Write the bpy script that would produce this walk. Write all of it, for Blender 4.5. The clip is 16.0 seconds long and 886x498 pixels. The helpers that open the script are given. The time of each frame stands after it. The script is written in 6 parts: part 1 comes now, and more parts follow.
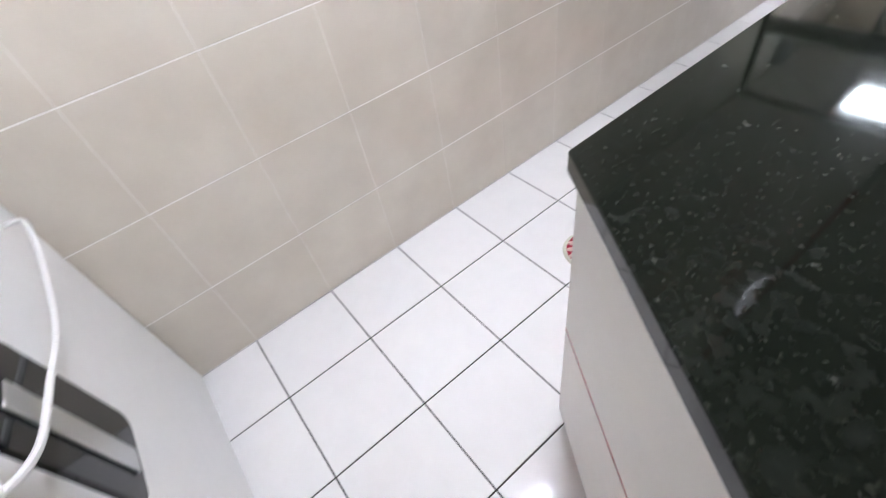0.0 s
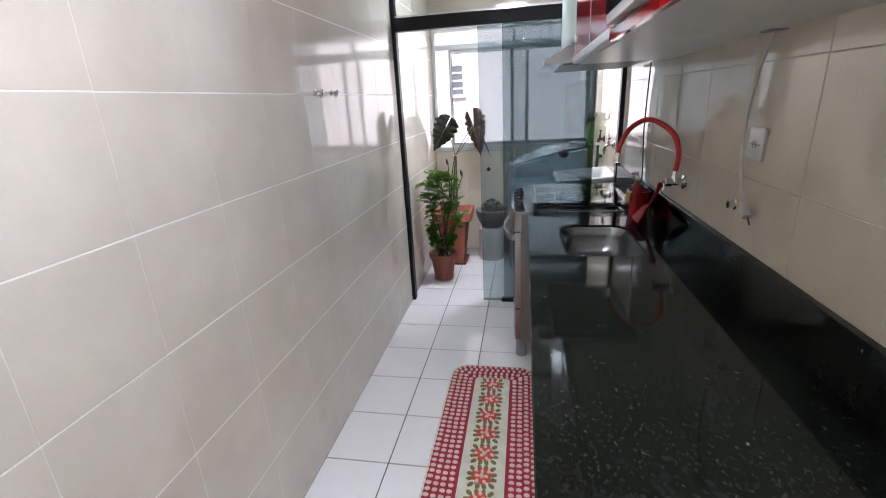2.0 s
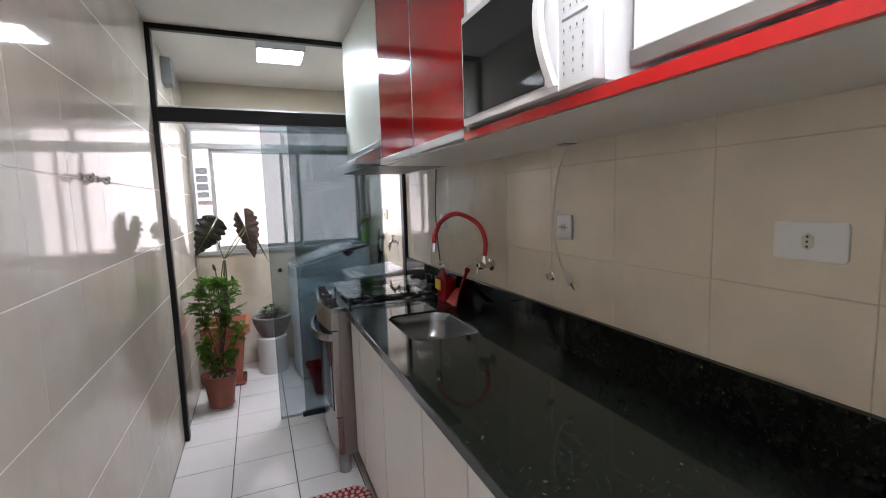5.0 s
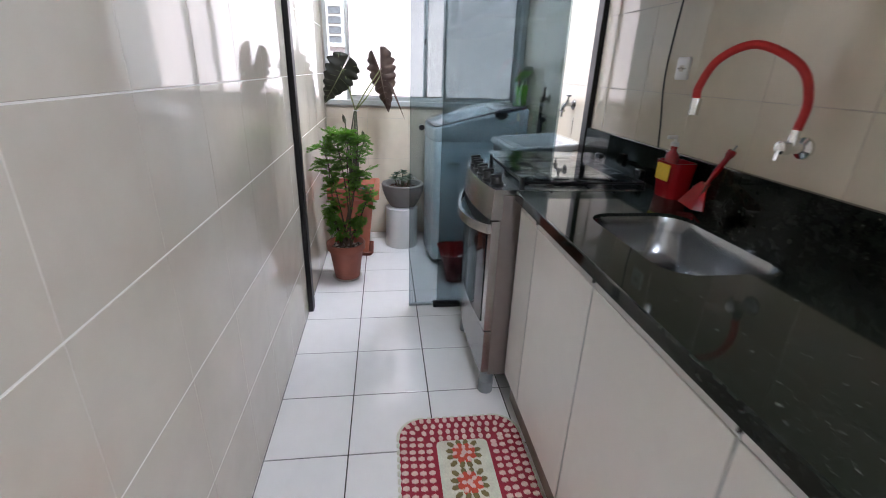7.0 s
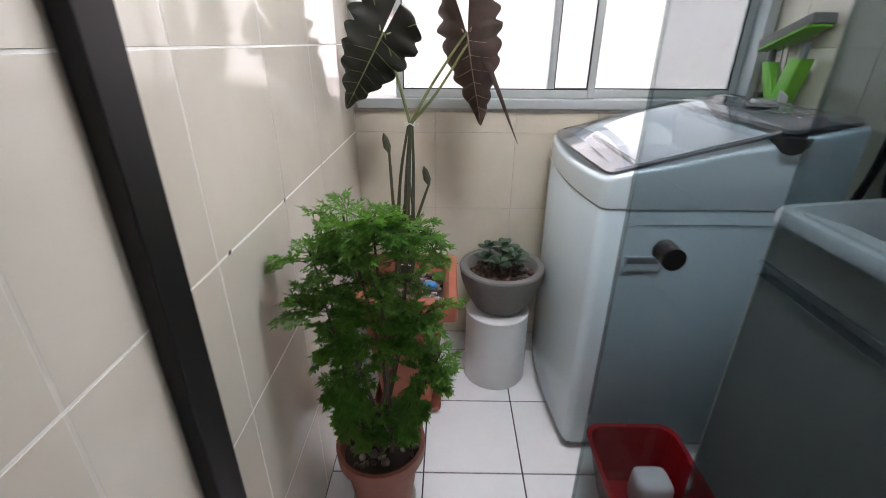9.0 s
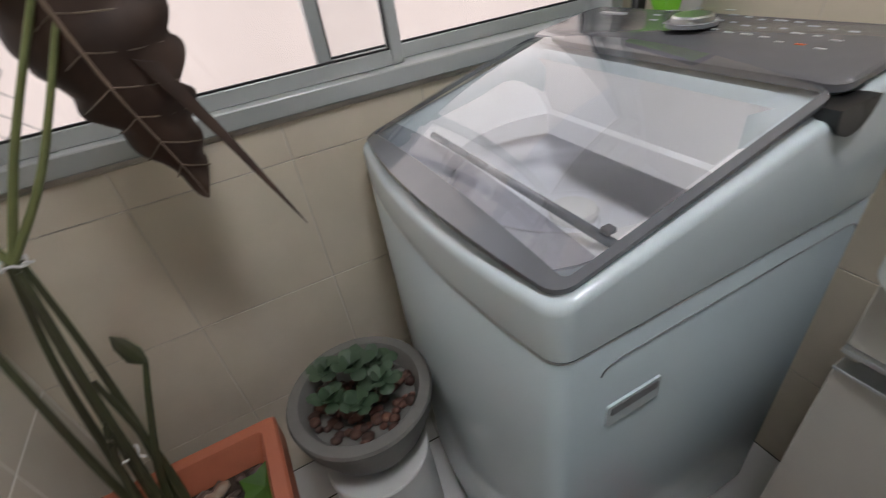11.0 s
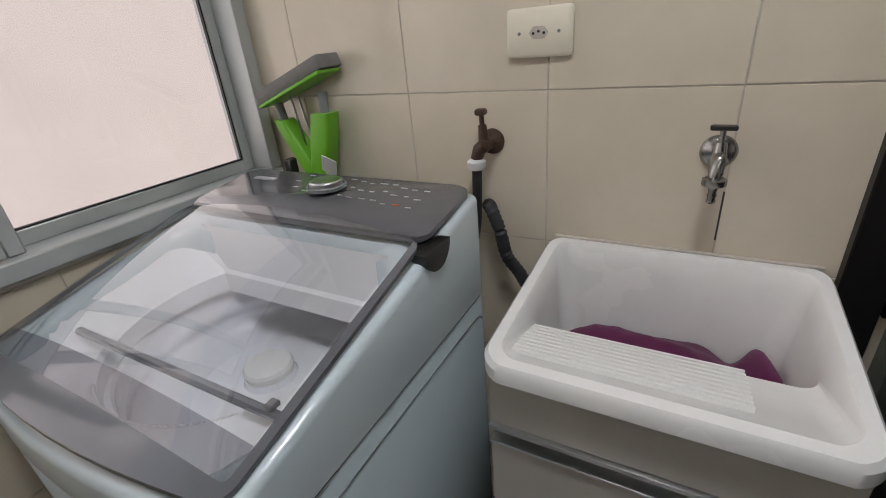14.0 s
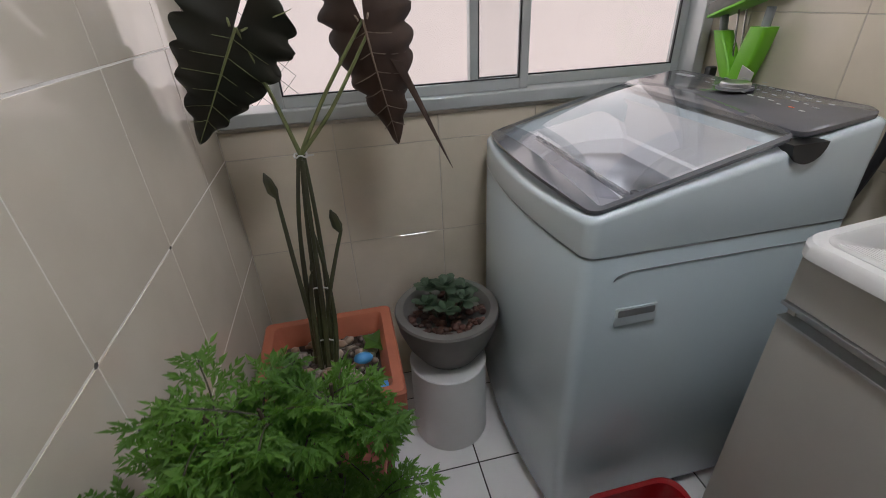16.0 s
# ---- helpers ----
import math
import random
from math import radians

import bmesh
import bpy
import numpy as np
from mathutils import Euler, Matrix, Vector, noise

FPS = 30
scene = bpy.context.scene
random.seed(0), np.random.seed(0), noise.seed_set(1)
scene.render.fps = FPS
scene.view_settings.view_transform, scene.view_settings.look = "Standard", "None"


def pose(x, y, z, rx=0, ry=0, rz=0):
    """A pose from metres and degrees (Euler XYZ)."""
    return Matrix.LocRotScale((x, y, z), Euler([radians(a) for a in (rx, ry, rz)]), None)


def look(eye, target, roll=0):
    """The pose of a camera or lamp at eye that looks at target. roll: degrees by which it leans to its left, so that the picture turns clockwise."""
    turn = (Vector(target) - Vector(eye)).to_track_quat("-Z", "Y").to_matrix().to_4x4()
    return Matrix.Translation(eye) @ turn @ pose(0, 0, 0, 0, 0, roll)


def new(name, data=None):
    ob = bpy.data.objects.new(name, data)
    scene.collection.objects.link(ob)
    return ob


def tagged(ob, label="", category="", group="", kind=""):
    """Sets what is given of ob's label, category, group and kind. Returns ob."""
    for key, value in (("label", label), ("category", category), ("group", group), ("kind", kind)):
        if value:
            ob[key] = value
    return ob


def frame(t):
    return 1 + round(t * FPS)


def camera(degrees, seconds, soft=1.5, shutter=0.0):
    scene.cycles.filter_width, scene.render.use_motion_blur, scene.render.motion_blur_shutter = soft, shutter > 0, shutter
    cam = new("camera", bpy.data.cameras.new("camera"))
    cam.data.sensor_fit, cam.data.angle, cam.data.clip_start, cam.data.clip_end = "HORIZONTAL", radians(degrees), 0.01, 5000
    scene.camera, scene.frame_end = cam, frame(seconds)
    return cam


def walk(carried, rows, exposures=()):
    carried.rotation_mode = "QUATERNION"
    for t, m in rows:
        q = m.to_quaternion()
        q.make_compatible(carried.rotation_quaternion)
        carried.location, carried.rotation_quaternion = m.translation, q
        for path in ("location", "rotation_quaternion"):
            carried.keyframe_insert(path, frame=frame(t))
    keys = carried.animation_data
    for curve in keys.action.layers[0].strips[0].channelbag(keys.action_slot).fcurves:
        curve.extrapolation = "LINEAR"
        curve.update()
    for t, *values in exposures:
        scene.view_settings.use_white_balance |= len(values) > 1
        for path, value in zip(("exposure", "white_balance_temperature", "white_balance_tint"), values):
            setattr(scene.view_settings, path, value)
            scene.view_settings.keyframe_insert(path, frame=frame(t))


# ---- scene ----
cam = camera(89.8, 16.0, soft=0.9, shutter=0.2)
PATH = [
    (0, (0.908, -3.256, 1.258), (-0.296, -2.582, -0.189), -12.9),
    (0.5, (0.81, -3.101, 1.363), (-0.171, -2.007, 0.006), -9.8),
    (1, (0.756, -3.121, 1.386), (-0.017, -1.61, 0.327), -5.8),
    (1.5, (0.66, -3.105, 1.425), (0.14, -1.344, 0.633), -3.6),
    (2, (0.567, -2.999, 1.465), (0.21, -1.135, 0.834), -3.1),
    (2.3, (0.53, -2.901, 1.492), (0.227, -0.99, 0.984), -3.0),
    (2.5, (0.497, -2.863, 1.498), (0.23, -0.914, 1.138), -2.7),
    (3, (0.373, -2.826, 1.495), (0.254, -0.829, 1.514), -2.1),
    (5.5, (0.207, -2.906, 1.365), (1.03, -1.118, 1.011), -0.9),
    (6, (0.197, -2.821, 1.308), (0.912, -1.023, 0.804), 1.6),
    (6.5, (0.161, -2.542, 1.298), (0.603, -0.708, 0.633), 2.5),
    (7, (0.144, -2.136, 1.269), (0.396, -0.299, 0.52), 2.1),
    (7.5, (0.124, -1.692, 1.315), (0.24, 0.138, 0.516), 2.3),
    (8, (0.053, -1.24, 1.28), (0.087, 0.592, 0.479), 2.8),
    (10.5, (0.172, 0.444, 1.209), (0.266, 2.137, 0.15), -7.6),
    (11, (0.244, 0.465, 1.241), (0.864, 1.984, 0.097), -9.3),
    (11.5, (0.32, 0.404, 1.276), (1.292, 1.762, 0.175), -7.9),
    (12, (0.36, 0.37, 1.296), (1.587, 1.577, 0.279), -6.6),
    (12.5, (0.381, 0.338, 1.326), (1.792, 1.379, 0.363), -5.6),
    (13, (0.374, 0.338, 1.335), (1.877, 1.289, 0.42), -5.4),
    (13.5, (0.368, 0.35, 1.331), (1.918, 1.269, 0.461), -5.5),
    (14, (0.338, 0.382, 1.318), (1.898, 1.294, 0.461), -5.2),
    (14.5, (0.253, 0.384, 1.314), (1.648, 1.548, 0.478), -4.5),
    (15, (0.14, 0.318, 1.287), (1.029, 1.885, 0.42), -3.1),
    (15.5, (0.057, 0.197, 1.304), (0.547, 1.887, 0.353), -2.6),
    (16, (0.05, 0.076, 1.286), (0.402, 1.779, 0.298), -2.7),
]
EXPOSURES = [(0.0, 0.98, 5920, 14), (0.5, 0.92, 5870, 15), (1.0, 0.78, 5870, 15), (1.5, 0.74, 5820, 14), (2.0, 0.68, 5820, 13), (2.5, 0.35, 5820, 13), (3.0, 0.06, 5820, 14), (5.5, 0.64, 6120, 14), (6.5, 0.82, 5720, 11), (7.5, 0.74, 5820, 12), (8.0, 0.56, 5850, 13), (8.6, 0.5, 6000, 12), (10.3, -0.25, 6260, 10), (11.0, -0.47, 6360, 10), (12.0, -0.73, 6360, 10), (14.0, -0.76, 6360, 10), (14.5, -0.82, 6360, 11), (15.0, -0.85, 6360, 11), (16.0, -0.66, 6260, 11)]
walk(cam, [(t, look(eye, target, roll)) for t, eye, target, roll in PATH], EXPOSURES)

# ---- light ----
world = bpy.data.worlds.new("sky")
scene.world = world
world.use_nodes = True
wn = world.node_tree
sky = wn.nodes.new("ShaderNodeTexSky")
sky.sky_type, sky.sun_disc = "NISHITA", False
sky.sun_elevation, sky.sun_rotation = radians(42), radians(171)
wn.nodes["Background"].inputs[1].default_value = 0.15
wn.links.new(sky.outputs[0], wn.nodes["Background"].inputs[0])

sun = new("sun", bpy.data.lights.new("sun", "SUN"))
sun.data.energy, sun.data.angle, sun.data.color = 5.0, radians(0.5), (1.0, 0.95, 0.88)
sun.matrix_world = look((1.8, -3.5, 8.9), (0.5, 4.6, 1.5))

win_lamp = new("window_daylight", bpy.data.lights.new("window_daylight", "AREA"))
win_lamp.data.shape, win_lamp.data.size, win_lamp.data.size_y = "RECTANGLE", 1.35, 0.95
win_lamp.data.energy, win_lamp.data.color = 4.8, (1.0, 0.92, 0.91)
win_lamp.matrix_world = look((0.42, 1.50, 1.56), (0.42, 0.0, 1.3))


# ---- materials ----
def mat(name, color, rough=0.5, metal=0.0, noise_scale=0.0, amount=0.08, bump=0.0, bump_scale=80.0,
        rand=0.0, island=None, coat=0.0, spec=0.5, second=None, second_scale=3.0, sheen=0.0):
    m = bpy.data.materials.new(name)
    m.use_nodes = True
    nt = m.node_tree
    b = nt.nodes["Principled BSDF"]
    b.inputs["Roughness"].default_value = rough
    b.inputs["Metallic"].default_value = metal
    b.inputs["Specular IOR Level"].default_value = spec
    b.inputs["Coat Weight"].default_value = coat
    b.inputs["Coat Roughness"].default_value = 0.04
    b.inputs["Sheen Weight"].default_value = sheen
    co = nt.nodes.new("ShaderNodeTexCoord")
    geo = nt.nodes.new("ShaderNodeNewGeometry")
    out = None
    rgb = nt.nodes.new("ShaderNodeRGB")
    rgb.outputs[0].default_value = (*color, 1)
    out = rgb.outputs[0]

    def mix(a, fac, value_or_color, kind="MIX"):
        n = nt.nodes.new("ShaderNodeMix")
        n.data_type, n.blend_type = "RGBA", kind
        nt.links.new(a, n.inputs[6])
        if fac is not None:
            nt.links.new(fac, n.inputs[0])
        n.inputs[7].default_value = (*value_or_color, 1)
        return n.outputs[2]

    def noise_fac(scale, lo, hi, detail=6.0):
        n = nt.nodes.new("ShaderNodeTexNoise")
        n.inputs["Scale"].default_value, n.inputs["Detail"].default_value = scale, detail
        nt.links.new(geo.outputs["Position"], n.inputs["Vector"])
        r = nt.nodes.new("ShaderNodeMapRange")
        r.inputs[1].default_value, r.inputs[2].default_value = 0.35, 0.7
        r.inputs[3].default_value, r.inputs[4].default_value = lo, hi
        nt.links.new(n.outputs[0], r.inputs[0])
        return r.outputs[0]

    if second:
        out = mix(out, noise_fac(second_scale, 0.0, 1.0), second)
    if noise_scale:
        dark = tuple(c * 0.55 for c in color)
        out = mix(out, noise_fac(noise_scale, 0.0, amount), dark)
        out = mix(out, noise_fac(noise_scale * 0.13, 0.0, amount), dark)
        rr = noise_fac(noise_scale * 0.3, rough * 0.95, min(1.0, rough * 1.10 + 0.004))
        nt.links.new(rr, b.inputs["Roughness"])
    if rand:
        oi = nt.nodes.new("ShaderNodeObjectInfo")
        r = nt.nodes.new("ShaderNodeMapRange")
        r.inputs[3].default_value, r.inputs[4].default_value = 0.0, rand
        nt.links.new(oi.outputs["Random"], r.inputs[0])
        out = mix(out, r.outputs[0], tuple(c * 0.6 for c in color))
    if island:
        r = nt.nodes.new("ShaderNodeMapRange")
        r.interpolation_type = "SMOOTHERSTEP"
        nt.links.new(geo.outputs["Random Per Island"], r.inputs[0])
        out = mix(out, r.outputs[0], island)
    nt.links.new(out, b.inputs["Base Color"])
    if bump:
        n = nt.nodes.new("ShaderNodeTexNoise")
        n.inputs["Scale"].default_value, n.inputs["Detail"].default_value = bump_scale, 4.0
        nt.links.new(geo.outputs["Position"], n.inputs["Vector"])
        bp = nt.nodes.new("ShaderNodeBump")
        bp.inputs["Strength"].default_value, bp.inputs["Distance"].default_value = bump, 0.002
        nt.links.new(n.outputs[0], bp.inputs["Height"])
        nt.links.new(bp.outputs[0], b.inputs["Normal"])
    return m


def glass(name, color, rough=0.0, gloss=0.035):
    """Thin sheet glass: transparent by its tint, with a glossy reflection."""
    m = bpy.data.materials.new(name)
    m.use_nodes = True
    nt = m.node_tree
    nt.nodes.remove(nt.nodes["Principled BSDF"])
    t = nt.nodes.new("ShaderNodeBsdfTransparent")
    t.inputs[0].default_value = (*color, 1)
    g = nt.nodes.new("ShaderNodeBsdfGlossy")
    g.inputs["Roughness"].default_value = rough
    lw = nt.nodes.new("ShaderNodeLayerWeight")
    pw = nt.nodes.new("ShaderNodeMath")
    pw.operation = "POWER"
    pw.inputs[1].default_value = 4.5
    nt.links.new(lw.outputs["Facing"], pw.inputs[0])
    fr = nt.nodes.new("ShaderNodeMapRange")
    fr.inputs[3].default_value, fr.inputs[4].default_value = gloss, 0.95
    nt.links.new(pw.outputs[0], fr.inputs[0])
    mx = nt.nodes.new("ShaderNodeMixShader")
    nt.links.new(fr.outputs[0], mx.inputs[0])
    nt.links.new(t.outputs[0], mx.inputs[1])
    nt.links.new(g.outputs[0], mx.inputs[2])
    nt.links.new(mx.outputs[0], nt.nodes["Material Output"].inputs[0])
    return m


def granite():
    m = mat("black_granite", (0.012, 0.014, 0.013), 0.06, spec=0.24)
    nt = m.node_tree
    b = nt.nodes["Principled BSDF"]
    geo = nt.nodes.new("ShaderNodeNewGeometry")
    last = None
    base = nt.nodes.new("ShaderNodeRGB")
    base.outputs[0].default_value = (0.0065, 0.008, 0.0055, 1)
    last = base.outputs[0]
    for scale, lo, hi, col in ((45.0, 0.50, 0.78, (0.016, 0.018, 0.015)), (120.0, 0.60, 0.74, (0.032, 0.034, 0.026)),
                               (70.0, 0.68, 0.78, (0.125, 0.13, 0.11))):
        n = nt.nodes.new("ShaderNodeTexNoise")
        n.inputs["Scale"].default_value, n.inputs["Detail"].default_value = scale, 3.0
        n.inputs["Roughness"].default_value = 0.6
        nt.links.new(geo.outputs["Position"], n.inputs["Vector"])
        r = nt.nodes.new("ShaderNodeMapRange")
        r.inputs[1].default_value, r.inputs[2].default_value = lo, hi
        nt.links.new(n.outputs[0], r.inputs[0])
        x = nt.nodes.new("ShaderNodeMix")
        x.data_type = "RGBA"
        x.inputs[7].default_value = (*col, 1)
        nt.links.new(r.outputs[0], x.inputs[0])
        nt.links.new(last, x.inputs[6])
        last = x.outputs[2]
    nt.links.new(last, b.inputs["Base Color"])
    return m


def emitter(name, color, strength):
    m = bpy.data.materials.new(name)
    m.use_nodes = True
    b = m.node_tree.nodes["Principled BSDF"]
    b.inputs["Emission Color"].default_value = (*color, 1)
    b.inputs["Emission Strength"].default_value = strength
    return m


WALL_TILE = mat("pale_wall_tile", (0.60, 0.550, 0.465), 0.045, noise_scale=11.0, amount=0.07, rand=0.06, bump=0.012, bump_scale=14, second=(0.67, 0.622, 0.535), second_scale=4.5)
# Same tile as WALL_TILE; the yellower light on these walls is in its colour.
WARM_LIT_TILE = mat("warm_lit_beige_wall_tile", (0.61, 0.545, 0.432), 0.045, noise_scale=11.0, amount=0.07, rand=0.07, bump=0.012, bump_scale=14, second=(0.70, 0.62, 0.50), second_scale=4.5)
FLOOR_TILE = mat("white_floor_tile", (0.77, 0.755, 0.745), 0.10, noise_scale=14.0, amount=0.07, rand=0.04, bump=0.03, bump_scale=20)
GROUT = mat("light_grout", (0.60, 0.55, 0.475), 0.85, noise_scale=30, amount=0.5)
GROUT_PALE = mat("pale_grout", (0.86, 0.84, 0.80), 0.8, noise_scale=30, amount=0.15)
GROUT_DARK = mat("dark_grout", (0.055, 0.05, 0.045), 0.85, noise_scale=14, amount=0.5)
CEIL = mat("ceiling_paint", (0.68, 0.66, 0.62), 0.9, noise_scale=4, amount=0.06, bump=0.1, bump_scale=120)
PAINT = mat("wall_paint", (0.66, 0.62, 0.56), 0.85, noise_scale=5, amount=0.08, bump=0.1, bump_scale=120)
GRANITE = granite()
WHITE_LAM = mat("white_laminate", (0.68, 0.66, 0.62), 0.32, noise_scale=20, amount=0.05)
RED_LAM = mat("red_gloss_laminate", (0.42, 0.012, 0.012), 0.07, noise_scale=8, amount=0.1, coat=0.1)
MILK = mat("frosted_white_panel", (0.62, 0.66, 0.60), 0.38, noise_scale=6, amount=0.05)
GREY_LAM = mat("beige_laminate", (0.50, 0.475, 0.43), 0.4, noise_scale=20, amount=0.06)
ALU = mat("brushed_aluminium", (0.58, 0.59, 0.59), 0.32, 1.0, second=(0.53, 0.54, 0.54), second_scale=4.0)
ALU_PALE = mat("satin_aluminium", (0.55, 0.54, 0.52), 0.5, 0.35, second=(0.48, 0.47, 0.455), second_scale=6.0)
ALU_FRAME = mat("window_aluminium", (0.50, 0.52, 0.51), 0.42, 0.4, second=(0.44, 0.46, 0.455), second_scale=5.0)
SINK_STEEL = mat("sink_steel", (0.25, 0.26, 0.27), 0.22, 1.0, second=(0.21, 0.215, 0.22), second_scale=6.0)
OVEN_GLASS = mat("oven_door_glass", (0.010, 0.011, 0.012), 0.07, spec=0.22)
STEEL = mat("stainless_steel", (0.43, 0.42, 0.41), 0.27, 1.0, second=(0.38, 0.375, 0.37), second_scale=5.0)
CHROME = mat("chrome", (0.75, 0.75, 0.75), 0.08, 1.0)
BRASS = mat("dark_old_brass", (0.10, 0.065, 0.05), 0.45, 0.7, noise_scale=60, amount=0.5)
BLACK = mat("black_metal", (0.009, 0.008, 0.008), 0.42, noise_scale=30, amount=0.3, spec=0.25)
BLACK_PLASTIC = mat("black_plastic", (0.015, 0.015, 0.015), 0.4, noise_scale=40, amount=0.3)
BLACK_GLASS = mat("black_glass", (0.010, 0.011, 0.012), 0.05, spec=0.35)
BROWN_SIDE = mat("dark_enamel", (0.16, 0.135, 0.12), 0.35, noise_scale=20, amount=0.2)
DARK_WOOD = mat("dark_plinth", (0.22, 0.18, 0.145), 0.5, noise_scale=25, amount=0.4)
WHITE_PLASTIC = mat("white_plastic", (0.67, 0.665, 0.65), 0.35, noise_scale=25, amount=0.05)
YELLOWED = mat("yellowed_plastic", (0.74, 0.69, 0.56), 0.35, noise_scale=25, amount=0.08)
OFF_WHITE = mat("worn_white_plastic", (0.80, 0.79, 0.77), 0.25, noise_scale=16, amount=0.10)
WM_GREY = mat("silver_painted_steel", (0.51, 0.595, 0.63), 0.22, 0.1, coat=0.3)
WM_TOP = mat("silver_plastic", (0.56, 0.635, 0.665), 0.2, coat=0.3)
WM_DARK = mat("dark_grey_gloss", (0.135, 0.14, 0.155), 0.14, noise_scale=20, amount=0.15, coat=0.4)
WM_PANEL = mat("control_panel_grey", (0.12, 0.12, 0.132), 0.16, noise_scale=20, amount=0.15, coat=0.4)
DRUM = mat("drum_plastic_pale", (0.86, 0.86, 0.89), 0.26, second=(0.82, 0.82, 0.85), second_scale=8.0)
TUB_STEEL = mat("drum_plastic", (0.87, 0.87, 0.88), 0.30, noise_scale=30, amount=0.08)
TERRA = mat("terracotta_plastic", (0.42, 0.13, 0.07), 0.48, noise_scale=18, amount=0.25, bump=0.1)
TERRA2 = mat("brown_clay", (0.25, 0.075, 0.045), 0.55, noise_scale=18, amount=0.3, bump=0.1)
CEMENT = mat("grey_cement", (0.165, 0.158, 0.145), 0.55, noise_scale=24, amount=0.25, bump=0.2)
SOIL = mat("dark_soil", (0.045, 0.03, 0.02), 0.9, noise_scale=60, amount=0.6, bump=0.6)
PEBBLE = mat("river_pebbles", (0.42, 0.37, 0.31), 0.4, island=(0.055, 0.035, 0.026), noise_scale=50, amount=0.3, second=(0.12, 0.08, 0.06), second_scale=38.0)
CLAY_BALL = mat("clay_pebbles", (0.15, 0.065, 0.045), 0.7, island=(0.06, 0.03, 0.022), noise_scale=60, amount=0.4)
TAN_STONE = mat("tan_pebbles", (0.46, 0.40, 0.33), 0.4, island=(0.26, 0.17, 0.11), noise_scale=50, amount=0.3, second=(0.30, 0.17, 0.10), second_scale=30.0)
BLUE_STONE = mat("blue_stone", (0.07, 0.30, 0.62), 0.4, noise_scale=60, amount=0.3)
LEAF_DARK = mat("dark_alocasia_leaf", (0.010, 0.013, 0.007), 0.42, noise_scale=24, amount=0.4, second=(0.022, 0.016, 0.010), second_scale=9)
LEAF_DRY = mat("brown_leaf_back", (0.078, 0.047, 0.034), 0.55, noise_scale=24, amount=0.5, second=(0.024, 0.014, 0.011), second_scale=18)
RIB = mat("leaf_rib", (0.17, 0.19, 0.07), 0.5, noise_scale=40, amount=0.3)
RIB_DRY = mat("dry_leaf_rib", (0.19, 0.13, 0.09), 0.6, noise_scale=40, amount=0.3)
STEM = mat("green_stem", (0.068, 0.08, 0.032), 0.5, noise_scale=30, amount=0.5, second=(0.045, 0.03, 0.02), second_scale=9)
BARK = mat("woody_stem", (0.10, 0.075, 0.045), 0.8, noise_scale=50, amount=0.5)
FERN = mat("bright_feathery_leaf", (0.13, 0.29, 0.035), 0.5, noise_scale=30, amount=0.5, second=(0.02, 0.07, 0.012), second_scale=13)
SUCC = mat("succulent_leaf", (0.034, 0.068, 0.030), 0.5, noise_scale=30, amount=0.3, second=(0.075, 0.115, 0.07), second_scale=18)
RED_PLASTIC = mat("red_plastic", (0.27, 0.006, 0.009), 0.25, noise_scale=30, amount=0.2)
RED_HOSE = mat("red_silicone_hose", (0.55, 0.02, 0.018), 0.4, noise_scale=40, amount=0.2)
YELLOW = mat("yellow_sponge", (0.75, 0.50, 0.03), 0.8, noise_scale=90, amount=0.3, bump=0.5)
GREEN_PLASTIC = mat("lime_green_plastic", (0.16, 0.46, 0.02), 0.35, noise_scale=25, amount=0.15)
GREY_FOAM = mat("grey_sponge", (0.20, 0.19, 0.18), 0.8, noise_scale=60, amount=0.4, bump=0.5)
GREY_PLASTIC = mat("grey_plastic", (0.22, 0.23, 0.24), 0.45, noise_scale=30, amount=0.2)
def leafy(m, color, amount):
    """Lets part of the light through a thin leaf."""
    nt = m.node_tree
    t = nt.nodes.new("ShaderNodeBsdfTranslucent")
    t.inputs[0].default_value = (*color, 1)
    x = nt.nodes.new("ShaderNodeMixShader")
    x.inputs[0].default_value = amount
    nt.links.new(nt.nodes["Principled BSDF"].outputs[0], x.inputs[1])
    nt.links.new(t.outputs[0], x.inputs[2])
    nt.links.new(x.outputs[0], nt.nodes["Material Output"].inputs[0])
    return m


leafy(FERN, (0.16, 0.36, 0.03), 0.45)
leafy(LEAF_DRY, (0.16, 0.075, 0.04), 0.25)
leafy(LEAF_DARK, (0.05, 0.06, 0.015), 0.2)
PURPLE = mat("purple_cloth", (0.115, 0.010, 0.065), 0.9, noise_scale=60, amount=0.4, bump=0.5, bump_scale=300, sheen=0.1)
CREAM = mat("cream_crochet", (0.66, 0.66, 0.54), 0.9, noise_scale=150, amount=0.4, bump=0.6, bump_scale=400)
PINK_Y = mat("pale_pink_crochet", (0.74, 0.52, 0.46), 0.9, noise_scale=150, amount=0.3, bump=0.6, bump_scale=400)
WINE_Y = mat("dark_red_crochet", (0.33, 0.018, 0.04), 0.9, noise_scale=150, amount=0.4, bump=0.6, bump_scale=400)
RED_Y = mat("red_flower_yarn", (0.60, 0.085, 0.045), 0.9, noise_scale=150, amount=0.4, bump=0.6, bump_scale=400)
OLIVE_Y = mat("olive_leaf_yarn", (0.20, 0.16, 0.06), 0.9, noise_scale=150, amount=0.4, bump=0.6, bump_scale=400)
CABLE_W = mat("white_cable", (0.55, 0.53, 0.48), 0.5, noise_scale=30, amount=0.1)
RUBBER = mat("grey_rubber_hose", (0.024, 0.024, 0.027), 0.55, noise_scale=30, amount=0.3)
LABEL_W = mat("pale_print", (0.46, 0.47, 0.48), 0.5)
